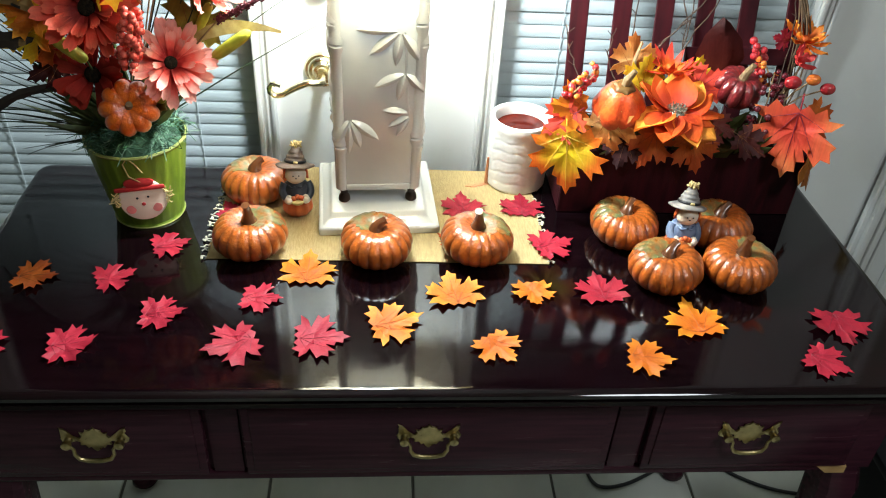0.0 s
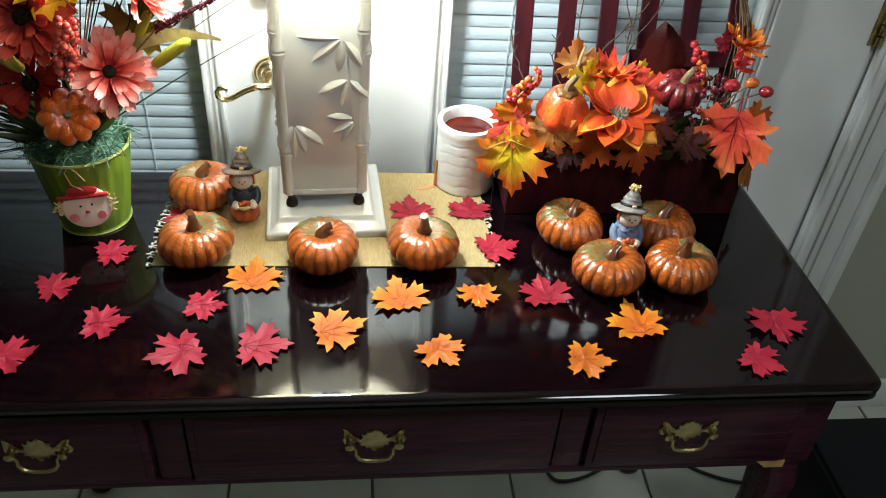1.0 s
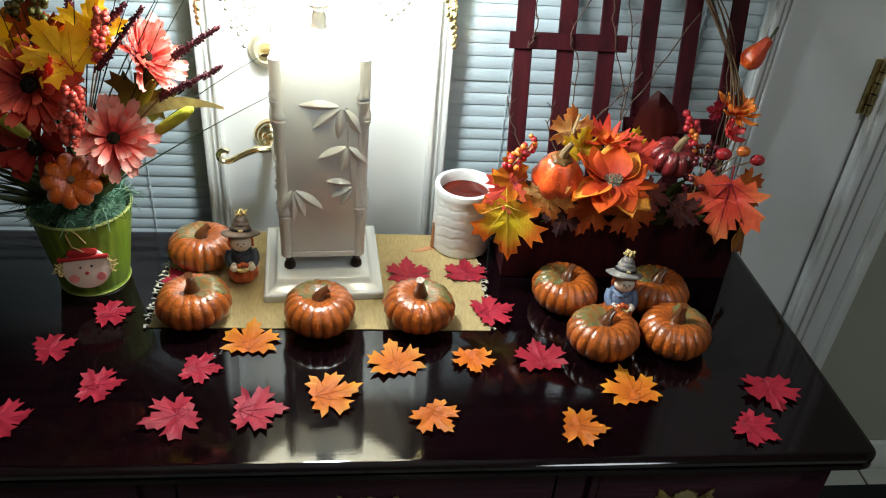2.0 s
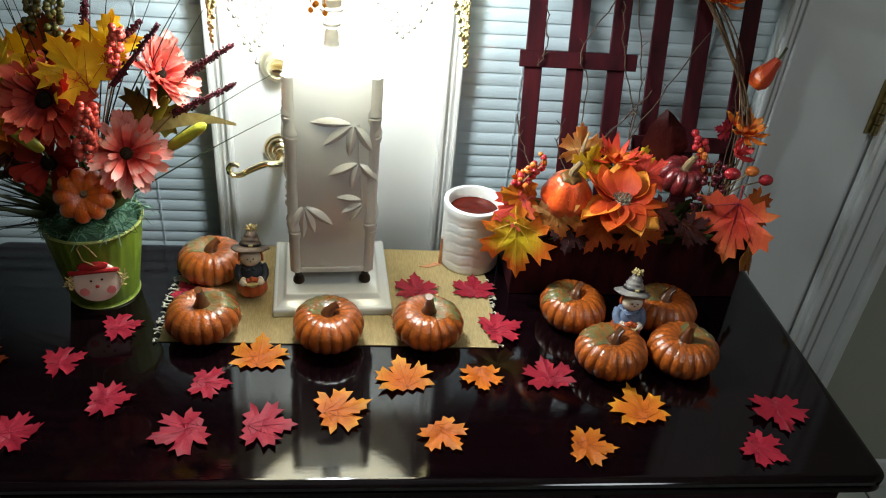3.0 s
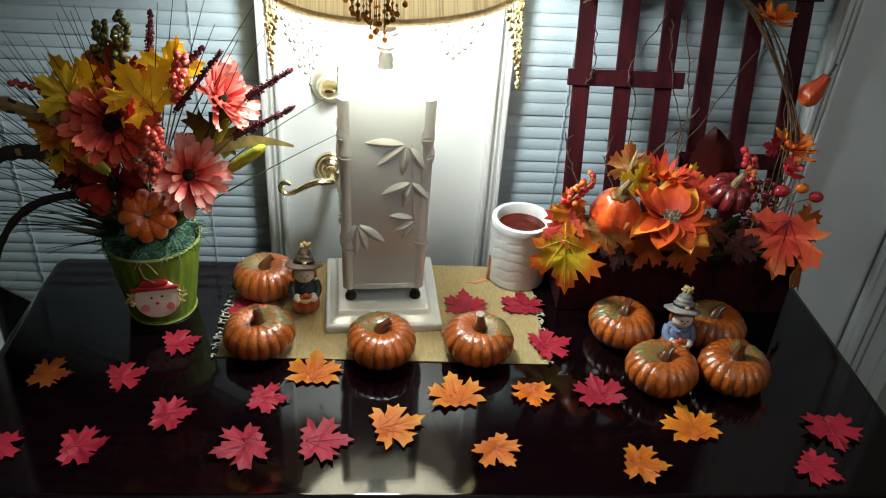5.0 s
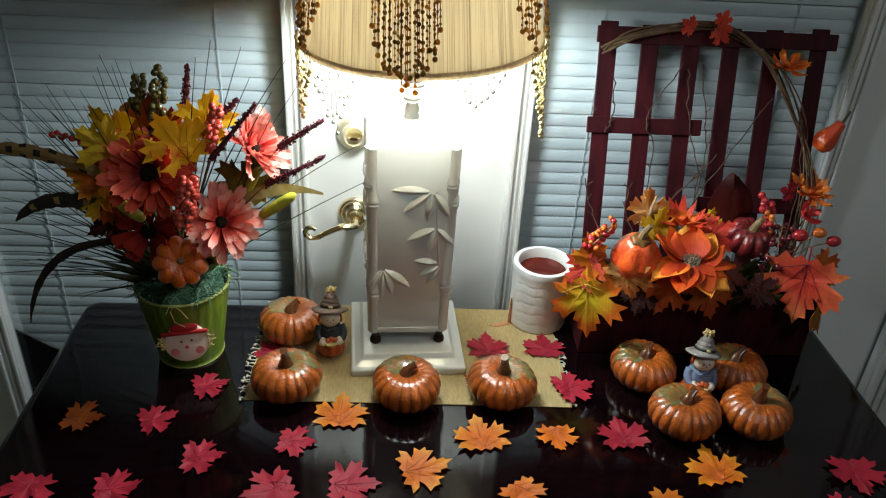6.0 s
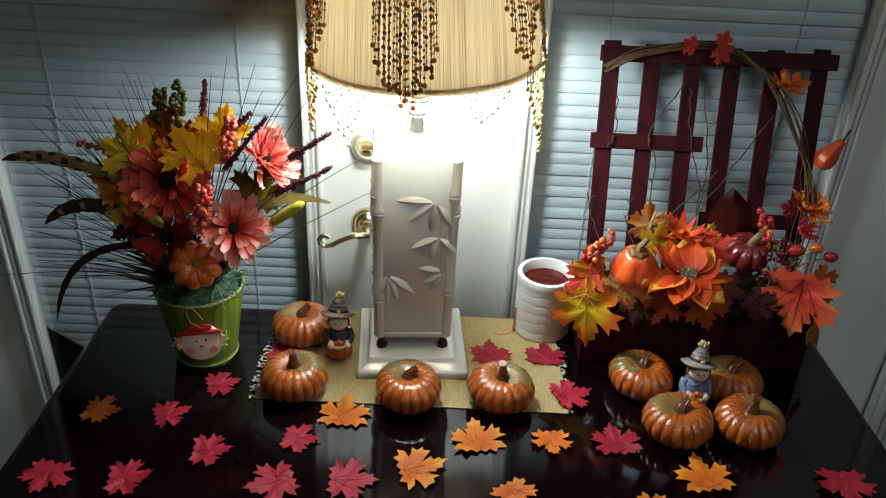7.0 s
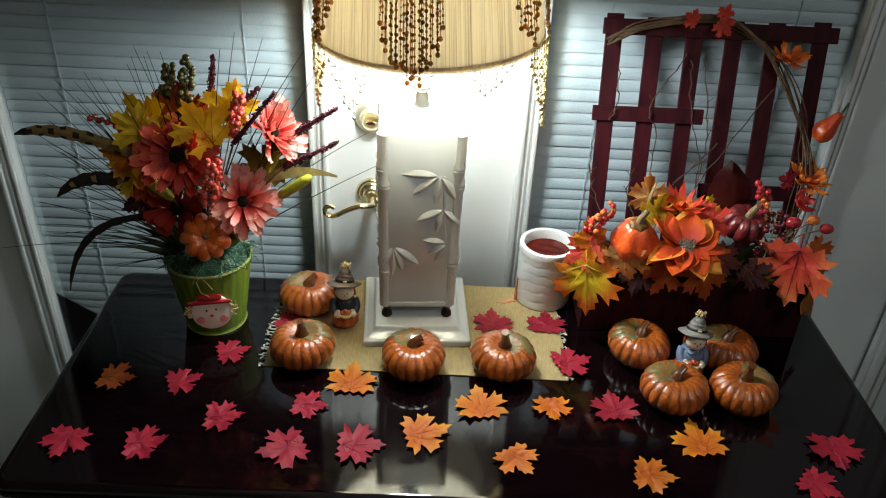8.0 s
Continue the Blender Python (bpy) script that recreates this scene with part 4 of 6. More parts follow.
def build_pumpkin(m, seed, stem_h=0.026, stem_lean=0.010):
    """Glazed ceramic pumpkin with a stem and a green leaf pressed on its shoulder along local +x."""
    p = thing("ceramic_pumpkin", "glossy orange glazed ceramic pumpkin with a green leaf", "pumpkin", m, "ceramic pumpkins on the desk")
    body = part("body", ribbed(0.0500, 0.057, 19, 0.055, seed), PUMPKIN, p, smooth=True)
    pts = bend((0.0, 0.0, 0.038), (0.001, 0.001, 0.054), (-stem_lean * 0.4, -stem_lean, 0.046 + stem_h), 8)
    bm = tube(pts, lambda t: 0.0115 * (1 - t) ** 2.2 + 0.0049 + 0.0008 * (t > 0.9), 10)
    for v in bm.verts:
        v.co.x += 0.0007 * math.sin(v.co.z * 900 + v.co.y * 700)
    part("stem", bm, STEM, p, "brown glazed stem", smooth=True)
    # a leaf moulded onto the shoulder: it follows the ribs and stands a hair proud of them
    src = body.data
    bm = bmesh.new()
    made = {}

    def in_leaf(x, y):
        r, a = math.hypot(x - 0.008, y), math.atan2(y, x - 0.008)
        return r < (0.034 + 0.0045 * math.cos(a * 6 + seed)) * max(0.0, math.cos(a * 0.62)) ** 0.8 and math.hypot(x, y) > 0.011
    for f in src.polygons:
        c = f.center
        if f.normal.z > 0.05 and in_leaf(c.x, c.y):
            ring = []
            for vi in f.vertices:
                if vi not in made:
                    v = src.vertices[vi]
                    made[vi] = bm.verts.new(v.co + v.normal * (0.0005 + 0.0003 * noise.noise(v.co * 160)))
                ring.append(made[vi])
            bm.faces.new(ring)
    rim = [e for e in bm.edges if len(e.link_faces) == 1]
    low = bmesh.ops.extrude_edge_only(bm, edges=rim)
    for v in low["geom"]:
        if isinstance(v, bmesh.types.BMVert):
            v.co = Vector((v.co.x * 0.995, v.co.y * 0.995, v.co.z - 0.0022))
    part("pressed_leaf", bm, GLAZE_GREEN, p, "glazed green and brown leaf", smooth=True)
    return p


MATZ = DTOP + 0.0018
PUMPKINS = ((-0.245, 0.391, MATZ, 150), (-0.236, 0.255, MATZ, 12), (-0.066, 0.240, MATZ, 125), (0.071, 0.247, MATZ, 5),
            (0.288, 0.292, DTOP, 165), (0.424, 0.288, DTOP, 140), (0.320, 0.190, DTOP, 150), (0.423, 0.194, DTOP, 22))
for k, (px, py, pz, pr) in enumerate(PUMPKINS):
    build_pumpkin(pose(px, py, pz + sunk(py), 0, 0, pr), k, 0.029 if k in (1, 3, 7) else 0.013, 0.005 if k in (1, 3, 7) else 0.012)

LEAVES = (
    (-0.349, 0.261, 20, .054, "r"), (-0.404, 0.189, 25, .054, "r"), (-0.329, 0.118, 5, .058, "r"), (-0.420, 0.062, 10, .060, "r"), (-0.214, 0.148, -5, .054, "r"),
    (-0.230, 0.064, 205, .070, "r"), (-0.136, 0.073, 2, .068, "r"), (0.062, 0.360, 92, .062, "r"), (0.150, 0.362, 86, .062, "r"), (0.177, 0.262, 20, .064, "r"),
    (0.230, 0.165, 95, .066, "r"), (0.526, 0.097, 268, .070, "r"), (0.477, 0.032, 320, .058, "r"), (-0.522, 0.062, 262, .062, "r"), (-0.270, 0.343, 130, .05, "r"),
    (-0.503, 0.191, 0, .056, "u"), (-0.156, 0.203, 88, .070, "o"), (0.035, 0.160, 100, .070, "o"), (-0.047, 0.100, 15, .070, "o"), (0.139, 0.162, 270, .054, "o"),
    (0.080, 0.058, 305, .058, "o"), (0.339, 0.102, 100, .072, "o"), (0.258, 0.038, -12, .060, "o"), (0.045, 0.275, 150, .05, "u"))
KINDS = {"r": ((LEAF_RED, VEIN_RED), "red"), "o": ((LEAF_ORANGE, VEIN_RUST), "golden orange"), "u": ((LEAF_RUST, VEIN_DARK), "rusty orange")}
for k, (lx, ly, lr, ls, lk) in enumerate(LEAVES):
    onmat = -0.29 < lx < 0.175 and ly > 0.229
    bm, low = maple(ls * 1.02, k * 7 + 3, 0.06 + 0.04 * (k % 4), half=BROAD, stalk=0.0)
    mid = Matrix.Rotation(radians(lr - 90), 4, "Z") @ Vector((0, 0.42 * ls, 0))
    leaf = part("maple_leaf", bm, KINDS[lk][0], None, smooth=True, at=SLOPE @ pose(lx - mid.x, ly - mid.y, (MATZ if onmat else DTOP) + (0.0045 if k == 9 else 0.0004) - low, 0, 0, lr - 90))
    tagged(leaf, KINDS[lk][1] + " cloth maple leaf lying flat on the " + ("mat" if onmat else "glossy desk"), "leaf", "scattered maple leaves")

# ---- arrangement pieces ----
LEAF_BRONZE = radial_material("golden_brown_leaf", (0.52, 0.24, 0.025), (0.46, 0.19, 0.02), (0.36, 0.11, 0.02), 0.08)
CORAL = radial_material("coral_petal", (0.60, 0.04, 0.035), (0.92, 0.20, 0.15), (0.97, 0.52, 0.44), 0.042, trans=0.42)
CORAL_DEEP = radial_material("deep_coral_petal", (0.36, 0.02, 0.015), (0.84, 0.10, 0.06), (0.90, 0.20, 0.11), 0.056, trans=0.40)
SCARLET = radial_material("scarlet_petal", (0.35, 0.02, 0.015), (0.62, 0.045, 0.03), (0.55, 0.05, 0.03), 0.045)
ORANGE_PETAL = radial_material("orange_petal", (0.82, 0.14, 0.02), (0.90, 0.24, 0.03), (0.92, 0.38, 0.05), 0.045)
FLAME_PETAL = radial_material("flame_petal", (0.66, 0.06, 0.018), (0.84, 0.13, 0.020), (0.88, 0.20, 0.025), 0.060, trans=0.40)
GOLD_PETAL = radial_material("gold_petal", (0.84, 0.20, 0.02), (0.90, 0.36, 0.03), (0.94, 0.55, 0.05), 0.055)
SPIKE_PETAL = radial_material("red_spiky_petal", (0.80, 0.16, 0.02), (0.76, 0.07, 0.03), (0.72, 0.05, 0.03), 0.04)
PINK_LEAF = radial_material("rose_red_petal", (0.70, 0.05, 0.05), (0.68, 0.06, 0.05), (0.60, 0.05, 0.05), 0.04)
DISC = material("black_flower_centre", (0.012, 0.010, 0.008), (0.03, 0.02, 0.012), 0.95, scale=300, bump=0.8, bump_scale=600, spec=0.05)
CAP_GREEN = material("olive_brown_cap", (0.10, 0.075, 0.02), (0.20, 0.07, 0.015), 0.4, scale=60, bump=0.3)
TINSEL = material("pale_tinsel", (0.65, 0.62, 0.52), (0.35, 0.32, 0.25), 0.2, metal=0.8, scale=300, island=0.4)
BERRY_PINK = material("coral_berry", (0.72, 0.105, 0.07), (0.58, 0.05, 0.04), 0.25, scale=120, island=0.2, coat=0.5)
BERRY_GREEN = material("olive_berry", (0.105, 0.088, 0.020), (0.060, 0.050, 0.013), 0.25, scale=120, island=0.3, coat=0.5)
BERRY_RED = material("red_berry", (0.45, 0.025, 0.03), (0.30, 0.015, 0.02), 0.2, scale=120, island=0.3, coat=0.7)
BERRY_DARK = material("dark_berry", (0.10, 0.008, 0.014), (0.06, 0.005, 0.01), 0.25, scale=120, island=0.4, coat=0.6)
BERRY_GOLD = material("orange_berry", (0.72, 0.20, 0.03), (0.55, 0.10, 0.02), 0.22, scale=90, island=0.2, coat=0.6)
PLUME = material("burgundy_seed_head", (0.15, 0.012, 0.025), (0.07, 0.006, 0.014), 0.75, scale=200, island=0.4)
POD = material("lime_yellow_pod", (0.52, 0.48, 0.04), (0.36, 0.36, 0.03), 0.5, scale=70, bump=0.4)
HUSK = material("dry_husk", (0.50, 0.38, 0.15), (0.36, 0.25, 0.08), 0.7, scale=25, stretch=(4, 1, 4), bump=0.3, trans=0.25)
GREEN_BLADE = material("dark_green_blade", (0.025, 0.040, 0.016), (0.012, 0.02, 0.010), 0.5, scale=30, island=0.4)
GREEN_LEAF = material("olive_green_foliage", (0.10, 0.12, 0.03), (0.055, 0.075, 0.02), 0.55, scale=30, island=0.3, trans=0.2)
FEATHER = material("barred_feather", (0.42, 0.27, 0.10), (0.30, 0.18, 0.06), 0.7, scale=60)
FEATHER_DARK = material("black_brown_feather", (0.018, 0.014, 0.012), (0.04, 0.028, 0.018), 0.6, scale=60)
VINE = material("grapevine_twig", (0.20, 0.115, 0.055), (0.10, 0.055, 0.026), 0.75, scale=50, bump=0.4, island=0.3)
TWIG = material("dark_bare_twig", (0.085, 0.045, 0.026), (0.045, 0.024, 0.015), 0.8, scale=50, bump=0.4)
CREAM = material("cream_enamel", (0.82, 0.66, 0.54), (0.78, 0.60, 0.48), 0.35, scale=30)
RED_FELT = material("red_enamel", (0.50, 0.025, 0.025), None, 0.45, scale=40)
ROSY = material("rosy_enamel", (0.80, 0.22, 0.20), None, 0.4, scale=40)
STRAW = material("straw", (0.72, 0.56, 0.26), (0.52, 0.36, 0.13), 0.8, scale=60, island=0.3)
INK = material("black_enamel", (0.01, 0.01, 0.01), None, 0.4)
GREY_FELT = material("grey_painted_resin", (0.30, 0.27, 0.24), (0.16, 0.14, 0.13), 0.55, scale=40, stretch=(1, 1, 4), bump=0.3)
BROWN_FELT = material("brown_painted_resin", (0.20, 0.13, 0.09), (0.10, 0.065, 0.05), 0.5, scale=40, stretch=(1, 1, 4), bump=0.3)
DENIM = material("blue_painted_resin", (0.17, 0.22, 0.33), (0.09, 0.12, 0.20), 0.5, scale=60, bump=0.2)
NAVY = material("navy_painted_resin", (0.035, 0.04, 0.055), (0.02, 0.022, 0.03), 0.5, scale=60, bump=0.2)
IVORY = material("ivory_resin", (0.72, 0.62, 0.50), (0.66, 0.55, 0.43), 0.45, scale=40)
RESIN_ORANGE = material("orange_resin", (0.62, 0.12, 0.025), (0.45, 0.07, 0.015), 0.35, scale=40, coat=0.4)


def flower(parent, p, d, size, mat, count, layers, width, cup, label, disc=DISC, disc_r=0.22, seed=0, name="flower", tip=0.12):
    """A cloth flower: a domed centre that carries rings of petals."""
    rnd = random.Random(seed)
    bm = lathe([(size * disc_r, -0.004), (size * disc_r, 0.003), (size * disc_r * 0.85, 0.0065), (size * disc_r * 0.45, 0.0085), (0.0, 0.009)], 20)
    if disc is TINSEL:
        for _ in range(60):
            a, r = rnd.uniform(0, math.tau), size * disc_r * math.sqrt(rnd.random()) * 1.1
            tube([(r * math.cos(a) * .6, r * math.sin(a) * .6, 0.003), (r * math.cos(a), r * math.sin(a), rnd.uniform(0.010, 0.015))], 0.0009, 4, bm)
    head = part(name, bm, disc, parent, label, smooth=True, at=aim(p, d, rnd.uniform(0, 90)))
    meshes = []
    for v in range(3):
        meshes.append(petal_mesh(size * rnd.uniform(0.92, 1.06), size * width * rnd.uniform(0.9, 1.1), cup + rnd.uniform(-0.12, 0.12), rnd.uniform(-0.06, 0.16), tip))
    firsts = [None, None, None]
    for k in range(layers):
        for i in range(count):
            v = rnd.randrange(3)
            m = Matrix.Rotation(math.tau * (i + 0.5 * k + rnd.uniform(-0.35, 0.35)) / count, 4, "Z") @ pose(0, size * disc_r * 0.7, 0.001 * k, rnd.uniform(-18, 18) + 16 * k, rnd.uniform(-16, 16), 0) @ Matrix.Scale((1 - 0.18 * k) * rnd.uniform(0.88, 1.08), 4)
            if firsts[v] is None:
                firsts[v] = part("petal", meshes[v], mat, head, smooth=True, at=m)
            else:
                again(firsts[v], head, m)
    for v in range(3):
        if firsts[v] is None:
            meshes[v].free()
    return head


def berries(parent, a, b, r, count, spread, mat, label, seed, name="berry_spray", sub=2):
    """Berries crowded round a stalk from a to b."""
    rnd = random.Random(seed)
    a, b = Vector(a), Vector(b)
    st = part(name, tube([a, (a + b) / 2 + Vector((0.002, 0, 0)), b], 0.0011, 5), DRY_STEM, parent, label)
    first = None
    for i in range(count):
        t = (i + 0.5) / count
        d = Vector((rnd.uniform(-1, 1), rnd.uniform(-1, 1), rnd.uniform(-0.6, 0.6))).normalized() * spread * (0.55 + 0.45 * math.sin(math.pi * (0.15 + 0.8 * t)))
        p = a.lerp(b, t) + d
        s = rnd.uniform(0.82, 1.15)
        if first is None:
            first = part("berry", ball(bmesh.new(), (0, 0, 0), r, sub), mat, st, smooth=True, at=Matrix.Translation(p) @ Matrix.Scale(s, 4))
        else:
            again(first, st, Matrix.Translation(p) @ Matrix.Scale(s, 4))
    return st


def plume(parent, tip, base, r, seed):
    """A seed head: a stalk thick with small grains."""
    rnd = random.Random(seed)
    a, b = Vector(base), Vector(tip)
    bm = tube([a, a.lerp(b, 0.5), b], lambda t: r * 0.55 * (1 - 0.6 * t), 6)
    for i in range(150):
        t = rnd.random()
        d = Vector((rnd.uniform(-1, 1), rnd.uniform(-1, 1), rnd.uniform(-1, 1))).normalized() * r * (0.75 - 0.45 * t ** 2)
        ball(bm, a.lerp(b, t) + d, rnd.uniform(0.0010, 0.0018), 1)
    return part("seed_plume", bm, PLUME, parent, "burgundy seed head")


VEINS = {"yellow_cloth_leaf": VEIN_PALE, "maroon_cloth_leaf": VEIN_DARK, "dark_maroon_leaf": VEIN_DARK, "flame_cloth_leaf": VEIN_RED, "olive_cloth_leaf": VEIN_DARK, "golden_brown_leaf": VEIN_DARK}


def spray_leaf(parent, p, tipward, face, size, mat, seed, curl=0.18, droop=0.1, label="", name="maple_leaf"):
    """A maple leaf with its base at p, its tip towards tipward, its upper side facing face."""
    bm, low = maple(size * 1.06, seed, curl, droop, half=BROAD)
    y = Vector(tipward).normalized()
    z = Vector(face)
    z = (z - y * z.dot(y)).normalized()
    x = y.cross(z)
    m = Matrix((x, y, z)).transposed().to_4x4()
    return part(name, bm, (mat, VEINS.get(mat.name, VEIN_RUST)), parent, label, smooth=True, at=Matrix.Translation(p) @ m)


def build_bucket():
    cx, cy = -0.392, 0.350
    g = thing("flower_bucket", "green tin bucket holding an artificial autumn flower arrangement", "flower bucket", pose(cx, cy, DTOP + sunk(cy)))
    rb, rt, h = 0.0465, 0.0665, 0.127

    def flute(a, k):
        return 1 + 0.004 * math.sin(a * 30)
    prof = [(0.0, 0.002), (rb - 0.002, 0.002), (rb, 0.0), (rb + 0.0012, 0.001), (rb + 0.0012, 0.004), (rb + 0.0003, 0.006)]
    prof += [(rb + (rt - rb) * t, h * t) for t in (0.1, 0.3, 0.5, 0.7, 0.86)] + [(rt - 0.0012, h * 0.97)]
    prof += [(rt - 0.003, h * 0.97), (rt - 0.006, h * 0.8), (rt - 0.010, h * 0.72), (0.0, h * 0.72)]
    part("bucket_body", lathe(prof, 120, squash=flute), BUCKET, g, "green painted fluted tin", smooth=True)
    ringed = [(rt - 0.001 + 0.0022 * math.cos(a), h * 0.985 + 0.0022 * math.sin(a)) for a in (0, 1.05, 2.1, 3.14, 4.19, 5.24)]
    bm = lathe(ringed + [ringed[0]], 72)
    for f in [f for f in bm.faces if len(f.verts) > 10]:
        bm.faces.remove(f)
    part("rolled_rim", bm, BUCKET_RIM, g, "worn rolled rim", smooth=True)
    bm = lathe([(rb + 0.001 + 0.0015 * math.cos(a), 0.002 + 0.0015 * math.sin(a)) for a in (0, 1.05, 2.1, 3.14, 4.19, 5.24, 6.283)], 72)
    for f in [f for f in bm.faces if len(f.verts) > 10]:
        bm.faces.remove(f)
    part("base_rim", bm, BUCKET_RIM, g, smooth=True)
    # shredded filling
    rnd = random.Random(5)
    bm = bmesh.new()
    lathe([(0.056, h * 0.80), (0.058, h * 0.93), (0.045, h * 1.06), (0.02, h * 1.12), (0.0, h * 1.13)], 20, bm)
    for _ in range(520):
        a, r = rnd.uniform(0, math.tau), 0.070 * math.sqrt(rnd.random())
        z = h * (1.0 + 0.16 * (1 - (r / 0.07) ** 2)) + rnd.uniform(-0.004, 0.008)
        p = Vector((r * math.cos(a), r * math.sin(a), z))
        d = Vector((rnd.uniform(-1, 1), rnd.uniform(-1, 1), rnd.uniform(-0.5, 0.7))).normalized() * rnd.uniform(0.008, 0.022)
        tube([p - d, p + Vector((rnd.uniform(-.003, .003), 0, rnd.uniform(0, .006))), p + d], 0.00055, 3, bm)
    part("shred_filling", bm, MOSS, g, "green shredded filling")
    # the round face tag on its wire
    n = Vector((0.22, -0.97, 0.12)).normalized()
    c = Vector((0.0120, -0.0565, 0.0585))
    up = Vector((0, 0, 1))
    yy = (up - n * up.dot(n)).normalized()
    xx = yy.cross(n)
    tagm = Matrix.Translation(c + n * 0.0025) @ Matrix((xx, yy, n)).transposed().to_4x4()
    face = part("face_tag", lathe([(0.029, -0.0015), (0.031, 0.0), (0.0295, 0.0025), (0.020, 0.0040), (0.0, 0.0046)], 32), CREAM, g, "round cream tag with a red cap and rosy dots", smooth=True, at=tagm)
    bm = lathe([(0.0185, 0.0), (0.018, 0.0045), (0.010, 0.0062), (0.0, 0.0065)], 20)
    bmesh.ops.transform(bm, matrix=pose(-0.002, 0.026, 0.0005) @ Matrix.Diagonal((1.05, 0.42, 1, 1)), verts=bm.verts[:])
    add_box(bm, -0.034, 0.030, 0.0150, 0.0215, 0.0020, 0.0062, 0.002, 2)
    part("cap", bm, RED_FELT, face, "red cap", smooth=True)
    for x in (-0.0165, 0.0165):
        part("cheek", lathe([(0.0068, 0.0), (0.0062, 0.0007), (0.0, 0.0009)], 18), ROSY, face, smooth=True, at=pose(x, -0.012, 0.0034))
    for x, y, r in ((-0.007, 0.004, 0.0017), (0.007, 0.005, 0.0017)):
        part("dot", lathe([(r, 0.0), (r * 0.8, 0.0008), (0.0, 0.001)], 12), INK, face, smooth=True, at=pose(x, y, 0.0043))
    part("dot", lathe([(0.0028, 0.0), (0.0022, 0.0012), (0.0, 0.0016)], 12), RED_FELT, face, smooth=True, at=pose(0, -0.005, 0.0043))
    bm = bmesh.new()
    for k in range(26):
        s = -1 if k % 2 else 1
        x, y = s * rnd.uniform(0.024, 0.031), rnd.uniform(-0.006, 0.016)
        tube([(x, y, 0.001), (x + s * 0.005, y - 0.004, 0.003), (x + s * rnd.uniform(0.006, 0.014), y + rnd.uniform(-0.010, 0.006), 0.002)], 0.0009, 4, bm)
    tagged(part("straw_tuft", bm, STRAW, face, "yellow straw tufts"), kind="stuff")
    part("wire_loop", tube([c + n * 0.004 + Vector((0.004, 0, 0.026)), (0.002, -0.0655, 0.098), (-0.002, -0.0675, 0.118), (0.004, -0.066, 0.126), (0.012, -0.0655, 0.118), (0.020, -0.0645, 0.104)], 0.0009, 5), STRAW, g)
    return g


def local(p, o=(-0.392, 0.350, DTOP + sunk(0.350))):
    return Vector(p) - Vector(o)


